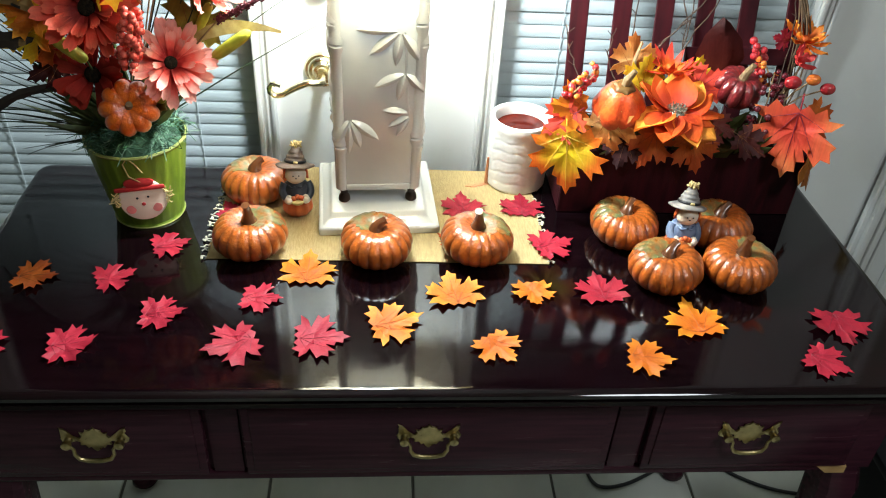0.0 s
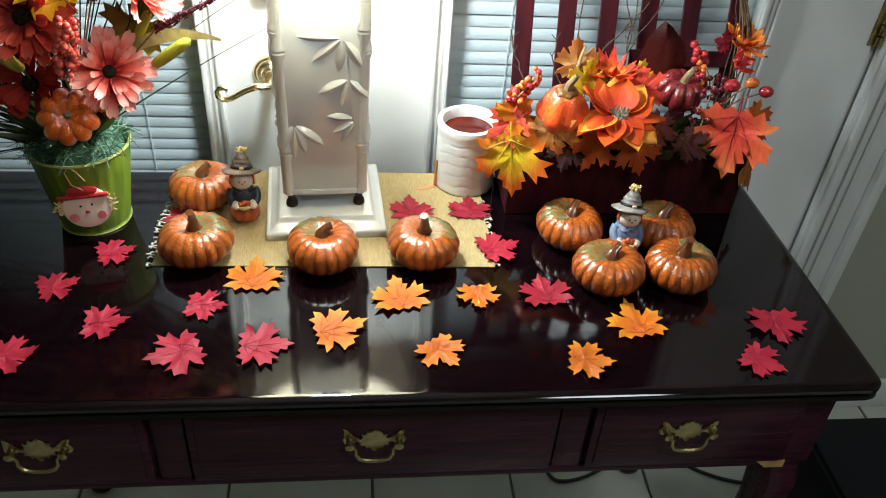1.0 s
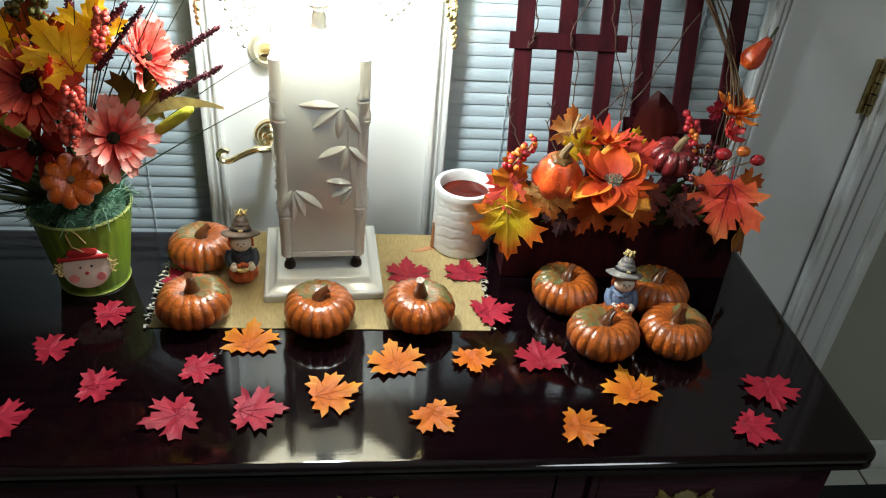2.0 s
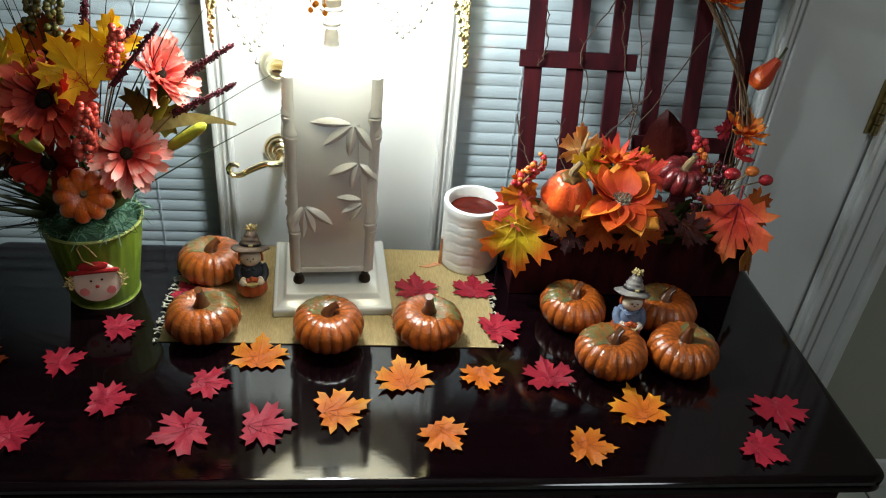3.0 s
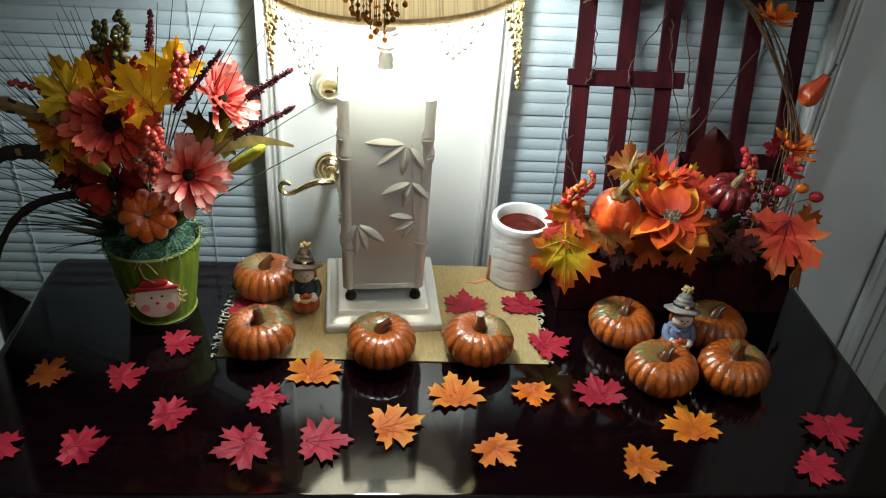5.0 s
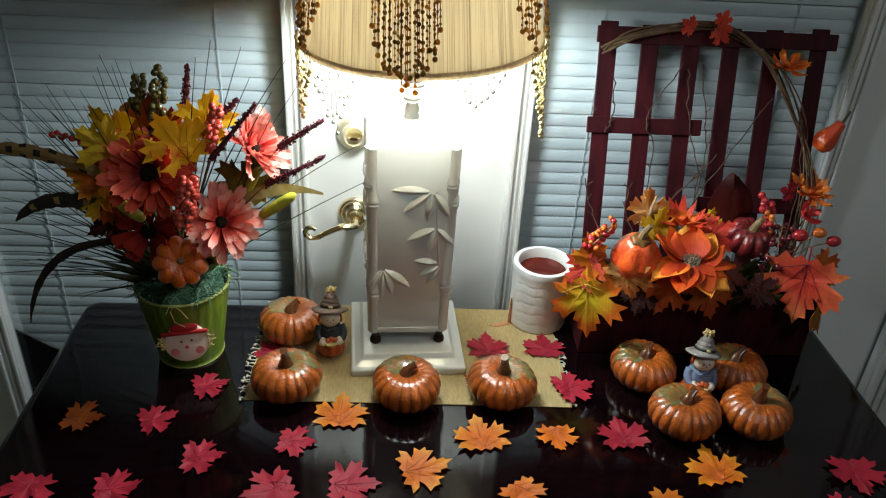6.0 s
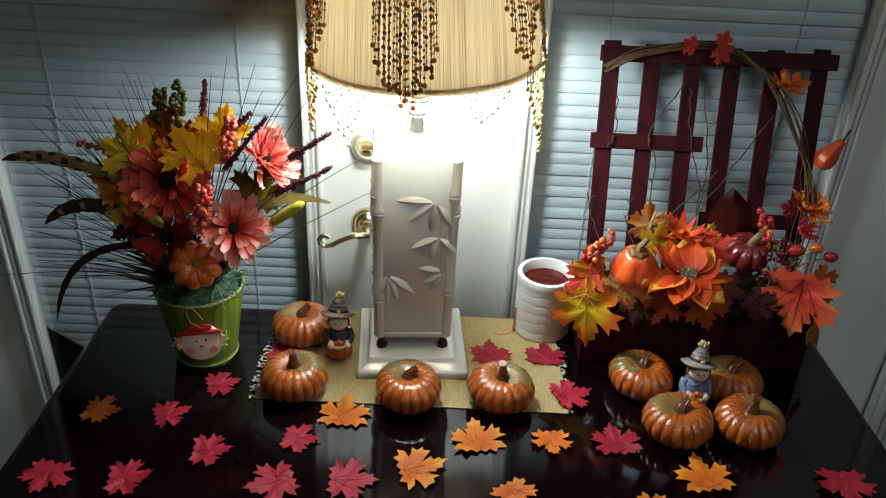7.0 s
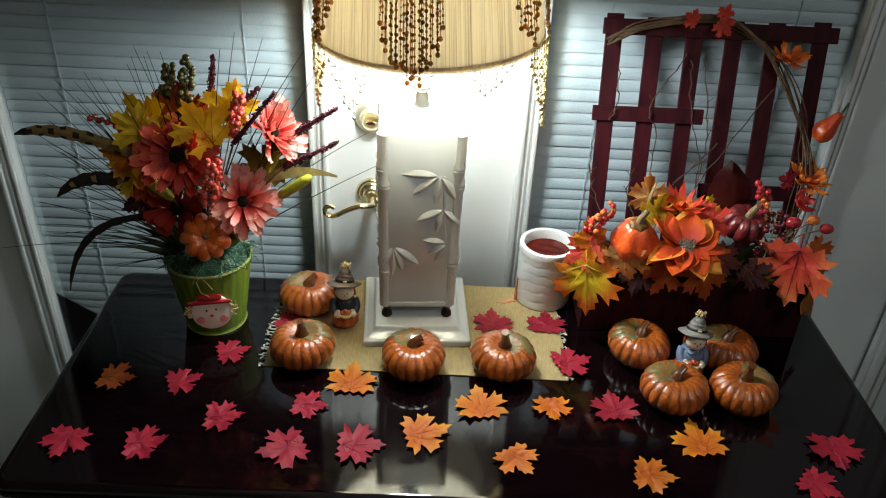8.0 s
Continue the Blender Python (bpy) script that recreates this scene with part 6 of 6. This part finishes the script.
def build_planter():
    g = thing("planter_box", "dark red wooden planter with trellis, filled with autumn foliage", "planter", pose(0.385, 0.42, DTOP + sunk(0.42)))
    o = (0.385, 0.42, DTOP + sunk(0.42))

    def L(p):
        return local(p, o)
    x0, x1, y0, y1, h = -0.181, 0.181, -0.064, 0.050, 0.108
    bm = box(x0, x1, y0, y0 + 0.010, 0.002, h, 0.0015, 1)
    part("front_panel", bm, RED_WOOD, g)
    part("back_panel", box(x0, x1, y1 - 0.010, y1, 0.002, h, 0.0015, 1), RED_WOOD, g)
    for a in (x0 + 0.0005, x1 - 0.0105):
        part("side_panel", box(a, a + 0.010, y0 + 0.0102, y1 - 0.0102, 0.002, h, 0.0015, 1), RED_WOOD, g)
    part("bottom_panel", box(x0 + 0.011, x1 - 0.011, y0 + 0.0105, y1 - 0.0105, 0.0, 0.010), RED_WOOD, g)
    part("foam_filling", box(x0 + 0.011, x1 - 0.011, y0 + 0.0105, y1 - 0.0105, 0.0105, h - 0.014, 0.004), BERRY_DARK, g, "dark stem-holding filling")
    # trellis leaning back against the doors
    lean = math.degrees(math.atan(0.28))
    base = pose(0, 0.032, 0.012, -lean, 0, 0)

    def up(z):
        return (z - o[2] - 0.012) / math.cos(radians(lean))
    for i, x in enumerate((0.231, 0.296, 0.360, 0.423, 0.489, 0.562)):
        top = up(1.217) - (0.0 if i in (0, 2, 5) else 0.004)
        part("trellis_slat", box(x - 0.385 - 0.0135, x - 0.385 + 0.0135, -0.002, 0.002, 0.0, top, 0.0008, 1), RED_WOOD, g, at=base)
    for a, b, z in ((0.212, 0.588, 1.198), (0.208, 0.390, 1.066), (0.398, 0.580, 0.948)):
        part("trellis_rail", box(a - 0.385, b - 0.385, -0.0070, -0.0022, up(z) - 0.0125, up(z) + 0.0125, 0.001, 1), RED_WOOD, g, at=base)
    # grapevine wreath: several strands on one arc
    arc = [(0.222, 0.552, 1.177), (0.280, 0.560, 1.206), (0.383, 0.564, 1.222), (0.449, 0.556, 1.195), (0.496, 0.544, 1.150), (0.550, 0.520, 1.065), (0.571, 0.500, 0.996), (0.567, 0.482, 0.933), (0.556, 0.455, 0.860)]
    arc = [L(p) for p in arc]
    rnd = random.Random(77)
    fine = []
    for i in range(len(arc) - 1):
        p0, p1, p2, p3 = arc[max(i - 1, 0)], arc[i], arc[i + 1], arc[min(i + 2, len(arc) - 1)]
        for s in range(5):
            t = s / 5
            fine.append(0.5 * ((2 * p1) + (p2 - p0) * t + (2 * p0 - 5 * p1 + 4 * p2 - p3) * t * t + (3 * p1 - p0 - 3 * p2 + p3) * t ** 3))
    fine.append(arc[-1])
    for k in range(11):
        ph, am = rnd.uniform(0, 6.3), rnd.uniform(0.003, 0.011)
        cut0, cut1 = rnd.choice((0, 0, 2, 8)), len(fine) - rnd.choice((0, 0, 0, 4))
        pts = [p + Vector((am * math.sin(ph + i * 0.33), 0.006 * math.sin(ph * 2 + i * 0.5), am * math.cos(ph * 1.7 + i * 0.27))) * (0.55 + 0.9 * (i / len(fine))) for i, p in enumerate(fine)][cut0:cut1]
        part("vine_strand", tube(pts, lambda t, q=rnd.uniform(0.0012, 0.0023): q * (1 - 0.4 * t), 6), VINE, g, "twisted grapevine strand", smooth=True)
    for pts in (((0.243, 0.550, 1.145), (0.247, 0.535, 1.088), (0.235, 0.520, 1.06)), ((0.351, 0.555, 1.165), (0.300, 0.530, 1.080), (0.316, 0.520, 1.035), (0.307, 0.490, 0.950)), ((0.358, 0.552, 1.155), (0.368, 0.53, 1.075), (0.392, 0.51, 1.0), (0.390, 0.49, 0.94)),
                ((0.378, 0.553, 1.162), (0.392, 0.528, 1.08), (0.400, 0.515, 1.03), (0.388, 0.490, 0.93)), ((0.496, 0.540, 1.120), (0.430, 0.51, 1.02), (0.372, 0.480, 0.935)), ((0.207, 0.480, 1.0), (0.215, 0.465, 0.960), (0.235, 0.44, 0.92)),
                ((0.410, 0.50, 1.035), (0.350, 0.475, 0.975), (0.300, 0.45, 0.93)), ((0.395, 0.49, 1.01), (0.335, 0.47, 0.965), (0.310, 0.45, 0.93)), ((0.275, 0.47, 1.0), (0.270, 0.46, 0.96), (0.285, 0.44, 0.92)), ((0.530, 0.50, 1.10), (0.545, 0.48, 1.0), (0.53, 0.44, 0.88))):
        q = [L(p) for p in pts]
        line = []
        for i in range(len(q) - 1):
            p0, p1, p2, p3 = q[max(i - 1, 0)], q[i], q[i + 1], q[min(i + 2, len(q) - 1)]
            for s in range(6):
                t = s / 6
                w = Vector((rnd.uniform(-0.0022, 0.0022), rnd.uniform(-0.002, 0.002), rnd.uniform(-0.002, 0.002)))
                line.append(0.5 * ((2 * p1) + (p2 - p0) * t + (2 * p0 - 5 * p1 + 4 * p2 - p3) * t * t + (3 * p1 - p0 - 3 * p2 + p3) * t ** 3) + w)
        line.append(q[-1])
        bm = tube(line, 0.0010, 5)
        for i in range(2, len(line) - 1, 3):
            tube([line[i], line[i] + Vector((rnd.uniform(-0.010, 0.010), rnd.uniform(-0.003, 0.003), rnd.uniform(0.002, 0.012)))], 0.0006, 4, bm)
            ball(bm, line[i], 0.0016, 1)
        part("bare_twig", bm, TWIG, g, "thin bare twig")
    # gourds
    go = part("bell_gourd", ribbed(0.036, 0.066, 6, 0.10, 5, segs=48), GOURD_SKIN, g, "shiny orange and yellow bell-shaped gourd", smooth=True, at=pose(0.270 - 0.385, 0.372 - 0.42, 0.146, 12, -6, 20))
    for v in go.data.vertices:
        t = v.co.z / 0.066
        k = 1.06 - 0.40 * max(0, t - 0.45) / 0.55
        v.co.x *= k
        v.co.y *= k
        v.co.z *= 1.12
    part("stem", tube([(0, 0, 0.058), (0.002, 0.0, 0.078), (0.010, -0.002, 0.092)], lambda t: 0.0072 - 0.0035 * t, 8), DRY_STEM, go, smooth=True)
    part("cap", lathe([(0.0, 0.0700), (0.008, 0.0705), (0.0125, 0.0690), (0.0150, 0.0660), (0.0150, 0.0620), (0.0, 0.0620)], 24, squash=lambda a, k: 1 + 0.10 * math.sin(a * 6)), CAP_GREEN, go, "olive brown cap", smooth=True)
    mp = part("maroon_pumpkin", ribbed(0.037, 0.050, 11, 0.16, 6), PUMPKIN_MAROON, g, "glossy maroon pumpkin with a dry stem", smooth=True, at=pose(0.448 - 0.385, 0.410 - 0.42, 0.168, 12, 6, 0))
    part("stem", tube([(0, 0, 0.034), (0.001, -0.002, 0.052), (0.004, -0.004, 0.066)], lambda t: 0.0068 - 0.0028 * t, 8), DRY_STEM, mp, smooth=True)
    hg = part("hanging_gourd", lathe([(0.0, -0.020), (0.010, -0.019), (0.0165, -0.010), (0.0175, -0.002), (0.0150, 0.008), (0.0105, 0.018), (0.0085, 0.027), (0.0065, 0.033), (0.0, 0.035)], 24, squash=lambda a, k: 1 + 0.05 * math.sin(a * 7)), GOURD_SKIN, g, "small orange gourd on the wreath", smooth=True, at=aim(L((0.582, 0.505, 1.066)), (0.45, -0.1, 0.9)))
    part("stem", tube([(0, 0, 0.032), (0.003, 0, 0.042), (0.008, 0, 0.052)], 0.0022, 6), GREEN_LEAF, hg)
    # blooms
    sunflower(g, L((0.345, 0.347, 0.930)))
    flower(g, L((0.352, 0.425, 0.958)), (0.0, -0.15, 0.98), 0.036, SPIKE_PETAL, 12, 2, 0.17, 0.55, "red spiky cloth flower", ORANGE_PETAL, 0.2, 42, tip=0.34)
    flower(g, L((0.570, 0.485, 0.983)), (0.15, -0.30, 0.93), 0.034, ORANGE_PETAL, 10, 2, 0.26, 0.45, "small orange cloth flower on the wreath", ORANGE_PETAL, 0.2, 43)
    flower(g, L((0.508, 0.545, 1.166)), (0.05, -0.20, 0.95), 0.030, ORANGE_PETAL, 9, 2, 0.30, 0.55, "small orange cloth flower on the wreath", ORANGE_PETAL, 0.2, 44)
    flower(g, L((0.518, 0.385, 0.995)), (0.3, -0.5, 0.7), 0.018, PINK_LEAF, 6, 2, 0.4, 0.6, "small rose red bud", PINK_LEAF, 0.3, 45)
    # leaves
    specs = (((0.194, 0.338, 0.912), (0.06, -0.22, -0.94), (-0.35, -0.70, 0.60), 0.098, LEAF_YELLOW, "yellow and orange maple leaf drooping over the rim"),
             ((0.516, 0.340, 0.955), (-0.06, -0.18, -0.95), (-0.55, -0.70, 0.40), 0.108, LEAF_FLAME, "flame red maple leaf drooping over the rim"),
             ((0.556, 0.358, 0.912), (0.22, -0.10, -0.95), (0.75, -0.55, 0.1), 0.105, LEAF_BRONZE, "golden brown maple leaf hanging down"),
             ((0.246, 0.342, 0.934), (0.22, -0.15, -0.85), (-0.45, -0.75, 0.35), 0.066, LEAF_CREAM, "cream and orange maple leaf"),
             ((0.230, 0.372, 0.915), (-0.75, -0.35, 0.35), (0.0, -0.7, 0.7), 0.070, LEAF_ORANGE, "orange maple leaf"),
             ((0.215, 0.360, 0.925), (-0.75, -0.3, -0.35), (0.0, -0.8, 0.6), 0.060, LEAF_FLAME, "flame orange maple leaf"),
             ((0.325, 0.345, 0.910), (-0.35, -0.35, -0.75), (0.0, -0.85, 0.5), 0.062, LEAF_RUST, "rust maple leaf"),
             ((0.372, 0.345, 0.908), (0.25, -0.30, -0.85), (0.0, -0.85, 0.5), 0.066, LEAF_RUST, "rust maple leaf"),
             ((0.395, 0.365, 0.912), (0.80, -0.25, -0.25), (0.0, -0.6, 0.8), 0.052, LEAF_MAROON, "rust maple leaf"),
             ((0.440, 0.350, 0.900), (0.55, -0.35, -0.30), (0.0, -0.6, 0.8), 0.052, LEAF_DARK, "dark maroon leaf"),
             ((0.285, 0.350, 0.900), (-0.2, -0.40, -0.55), (0.0, -0.8, 0.6), 0.055, LEAF_DARK, "dark maroon leaf"),
             ((0.312, 0.415, 0.925), (0.10, 0.10, 0.90), (0.1, -0.9, 0.3), 0.058, LEAF_GOLD, "yellow maple leaf"),
             ((0.380, 0.405, 0.930), (0.65, 0.0, 0.55), (0.0, -0.8, 0.6), 0.058, LEAF_FLAME, "red orange maple leaf"),
             ((0.385, 0.425, 0.930), (0.25, 0.05, 0.95), (0.0, -0.9, 0.4), 0.050, LEAF_YELLOW, "yellow maple leaf"),
             ((0.300, 0.435, 0.945), (-0.05, 0.05, 0.95), (0.0, -0.95, 0.1), 0.060, LEAF_CREAM, "dry brown leaf"),
             ((0.545, 0.375, 0.930), (0.55, -0.15, -0.55), (0.5, -0.8, 0.3), 0.060, LEAF_RUST, "rust maple leaf"),
             ((0.480, 0.375, 0.905), (0.3, -0.4, -0.5), (0.0, -0.8, 0.6), 0.050, LEAF_DARK, "dark maroon leaf"),
             ((0.355, 0.552, 1.215), (-0.5, -0.1, 0.35), (0.1, -0.95, 0.2), 0.028, LEAF_FLAME, "red leaf on the wreath"),
             ((0.385, 0.552, 1.222), (0.55, -0.1, -0.50), (0.1, -0.95, 0.2), 0.034, LEAF_FLAME, "red leaf on the wreath"),
             ((0.390, 0.552, 1.222), (0.25, -0.1, 0.70), (0.1, -0.95, 0.2), 0.026, LEAF_FLAME, "red leaf on the wreath"),
             ((0.545, 0.478, 0.985), (-0.6, -0.1, 0.15), (0.1, -0.95, 0.2), 0.030, LEAF_RED, "red leaf on the wreath"))
    for k, (p, tip, face, s, mat, lab) in enumerate(specs):
        spray_leaf(g, L(p), tip, face, s, mat, 200 + k * 3, 0.16, 0.12, lab)
    # a broad pointed leaf standing behind the maroon pumpkin, folded along its rib
    bm = bmesh.new()
    rows = []
    for i in range(11):
        t = i / 10
        w = 0.036 * math.sin(math.pi * (0.16 + 0.84 * t ** 0.9)) ** 0.85
        rows.append([bm.verts.new((w * u * (1 + 0.05 * math.sin(i * 2.1 + u)), 0.008 * abs(u) + 0.010 * t * t, 0.085 * t)) for u in (-1, -0.5, 0, 0.5, 1)])
    for ra, rb in zip(rows, rows[1:]):
        for i in range(4):
            bm.faces.new((ra[i], ra[i + 1], rb[i + 1], rb[i]))
    bmesh.ops.solidify(bm, geom=bm.faces[:], thickness=0.0006)
    part("broad_leaf", bm, LEAF_MAROON, g, "dark maroon upright leaf", smooth=True, at=Matrix.Translation(L((0.438, 0.446, 0.938))) @ Matrix.Rotation(radians(-4), 4, "Y") @ Matrix.Rotation(radians(-8), 4, "X"))
    # berries and hips
    berries(g, L((0.232, 0.375, 0.974)), L((0.196, 0.370, 0.940)), 0.0050, 22, 0.011, BERRY_RED, "red berry cluster", 11)
    berries(g, L((0.228, 0.372, 0.982)), L((0.200, 0.360, 0.950)), 0.0042, 10, 0.012, BERRY_GOLD, "orange berry cluster", 12)
    berries(g, L((0.468, 0.420, 1.005)), L((0.482, 0.410, 0.965)), 0.0055, 14, 0.010, BERRY_RED, "red berry cluster", 13)
    berries(g, L((0.478, 0.405, 0.985)), L((0.492, 0.395, 0.950)), 0.0042, 12, 0.012, BERRY_GOLD, "orange berry cluster", 14)
    berries(g, L((0.487, 0.385, 0.975)), L((0.478, 0.365, 0.900)), 0.0045, 46, 0.020, BERRY_DARK, "dark red berry cluster", 15)
    for p, mat, s in (((0.507, 0.365, 0.972), BERRY_RED, 0.0105), ((0.541, 0.375, 0.972), BERRY_GOLD, 0.0090), ((0.562, 0.368, 0.962), BERRY_RED, 0.0095)):
        part("rose_hip", ball(bmesh.new(), (0, 0, 0), s, 3, (1.15, 0.9, 0.9)), mat, g, "glossy rose hip", smooth=True, at=Matrix.Translation(L(p)))
        part("stalk", tube([L(p), (L(p) + L((0.505, 0.39, 0.91))) * 0.5 + Vector((0, 0, 0.008)), L((0.505, 0.39, 0.91))], 0.0012, 5), DRY_STEM, g)
    # filler foliage along the rim
    bm = bmesh.new()
    for _ in range(130):
        s = Vector((rnd.uniform(-0.165, 0.165), rnd.uniform(-0.058, 0.03), h - 0.012))
        d = Vector((rnd.uniform(-0.6, 0.6), rnd.uniform(-0.8, 0.2), rnd.uniform(0.3, 1.0))).normalized() * rnd.uniform(0.03, 0.065)
        side = d.cross(Vector((0, -1, 0.4))).normalized() * rnd.uniform(0.004, 0.010)
        m1, t2 = s + d * 0.55, s + d
        vs = [bm.verts.new(v) for v in (s, m1 - side, t2, m1 + side)]
        c = bm.verts.new(m1 + Vector((0, -0.003, 0.002)))
        for i in range(4):
            bm.faces.new((vs[i], vs[(i + 1) % 4], c))
    tagged(part("foliage", bm, GREEN_LEAF, g, "olive and brown filler leaves"), kind="stuff")
    part("dry_husk", tube([L((0.300, 0.43, 0.92)), L((0.300, 0.43, 0.97)), L((0.305, 0.43, 0.998))], lambda t: 0.0075 * (1 - 0.85 * t) + 0.0012, 7, flat=0.5), DRY_STEM, g, "dry brown husk")


build_planter()

# ---- beside and under the desk ----
for pts in (((-0.56, 0.52, 0.006), (-0.50, 0.455, 0.005), (-0.43, 0.448, 0.005), (-0.36, 0.46, 0.005), (-0.31, 0.50, 0.005)), ((-0.30, 0.54, 0.005), (-0.27, 0.47, 0.005), (-0.24, 0.455, 0.005), (-0.18, 0.47, 0.005), (-0.12, 0.51, 0.005)),
            ((0.385, 0.50, 0.005), (0.395, 0.425, 0.005), (0.420, 0.400, 0.005), (0.48, 0.41, 0.005), (0.56, 0.45, 0.005)), ((0.66, 0.48, 0.005), (0.72, 0.425, 0.005), (0.80, 0.385, 0.005), (0.90, 0.37, 0.005), (1.00, 0.375, 0.005), (1.1, 0.40, 0.005))):
    c = thing("power_cable", "black power cable lying on the floor tiles", "cable", group="cables under the desk")
    q = [Vector(p) for p in pts]
    sm = []
    for i in range(len(q) - 1):
        p0, p1, p2, p3 = q[max(i - 1, 0)], q[i], q[i + 1], q[min(i + 2, len(q) - 1)]
        for s in range(6):
            t = s / 6
            sm.append(0.5 * ((2 * p1) + (p2 - p0) * t + (2 * p0 - 5 * p1 + 4 * p2 - p3) * t * t + (3 * p1 - p0 - 3 * p2 + p3) * t ** 3))
    part("cable", tube(sm + [q[-1]], 0.0040, 8), CABLE, c, smooth=True)

bin_at = thing("storage_bin", "plain black storage bin on the floor beside the desk", "bin", pose(0.81, -0.015, 0))
bm = bmesh.new()
for z, s in ((0.0, 0.90), (0.5, 1.0)):
    for x, y in ((-0.13, -0.15), (0.13, -0.15), (0.13, 0.15), (-0.13, 0.15)):
        bm.verts.new((x * s, y * s, z))
bm.verts.ensure_lookup_table()
v = bm.verts
for q in ((0, 1, 2, 3), (4, 5, 6, 7), (0, 1, 5, 4), (1, 2, 6, 5), (2, 3, 7, 6), (3, 0, 4, 7)):
    bm.faces.new([v[i] for i in q])
bmesh.ops.bevel(bm, geom=bm.edges[:], offset=0.012, segments=3, profile=0.5, affect="EDGES")
part("bin_body", bm, RUBBER, bin_at, smooth=True)
part("bin_lid", box(-0.137, 0.137, -0.157, 0.157, 0.496, 0.515, 0.006), RUBBER, bin_at, smooth=True)

# ---- floor tiles, one by one ----
TS = 0.300
tile_first = None
tile_mesh = box(-TS / 2 + 0.003, TS / 2 - 0.003, -TS / 2 + 0.003, TS / 2 - 0.003, -0.006, 0.0, 0.0015, 1)
nx0, nx1 = int((FLOOR_W - 0.012) / TS) - 1, int((FLOOR_E - 0.012) / TS) + 1
for i in range(nx0, nx1):
    for j in range(-10, 2):
        cx, cy = 0.012 + TS * (i + 0.5), 0.30 + TS * (j - 0.5)
        if cx - TS / 2 < FLOOR_W - 0.25 or cx + TS / 2 > FLOOR_E + 0.25:
            continue
        at = pose(cx, cy, 0.0)
        if tile_first is None:
            tile_first = part("floor_tile", tile_mesh, TILE, floor_ob, at=at)
        else:
            again(tile_first, floor_ob, at)
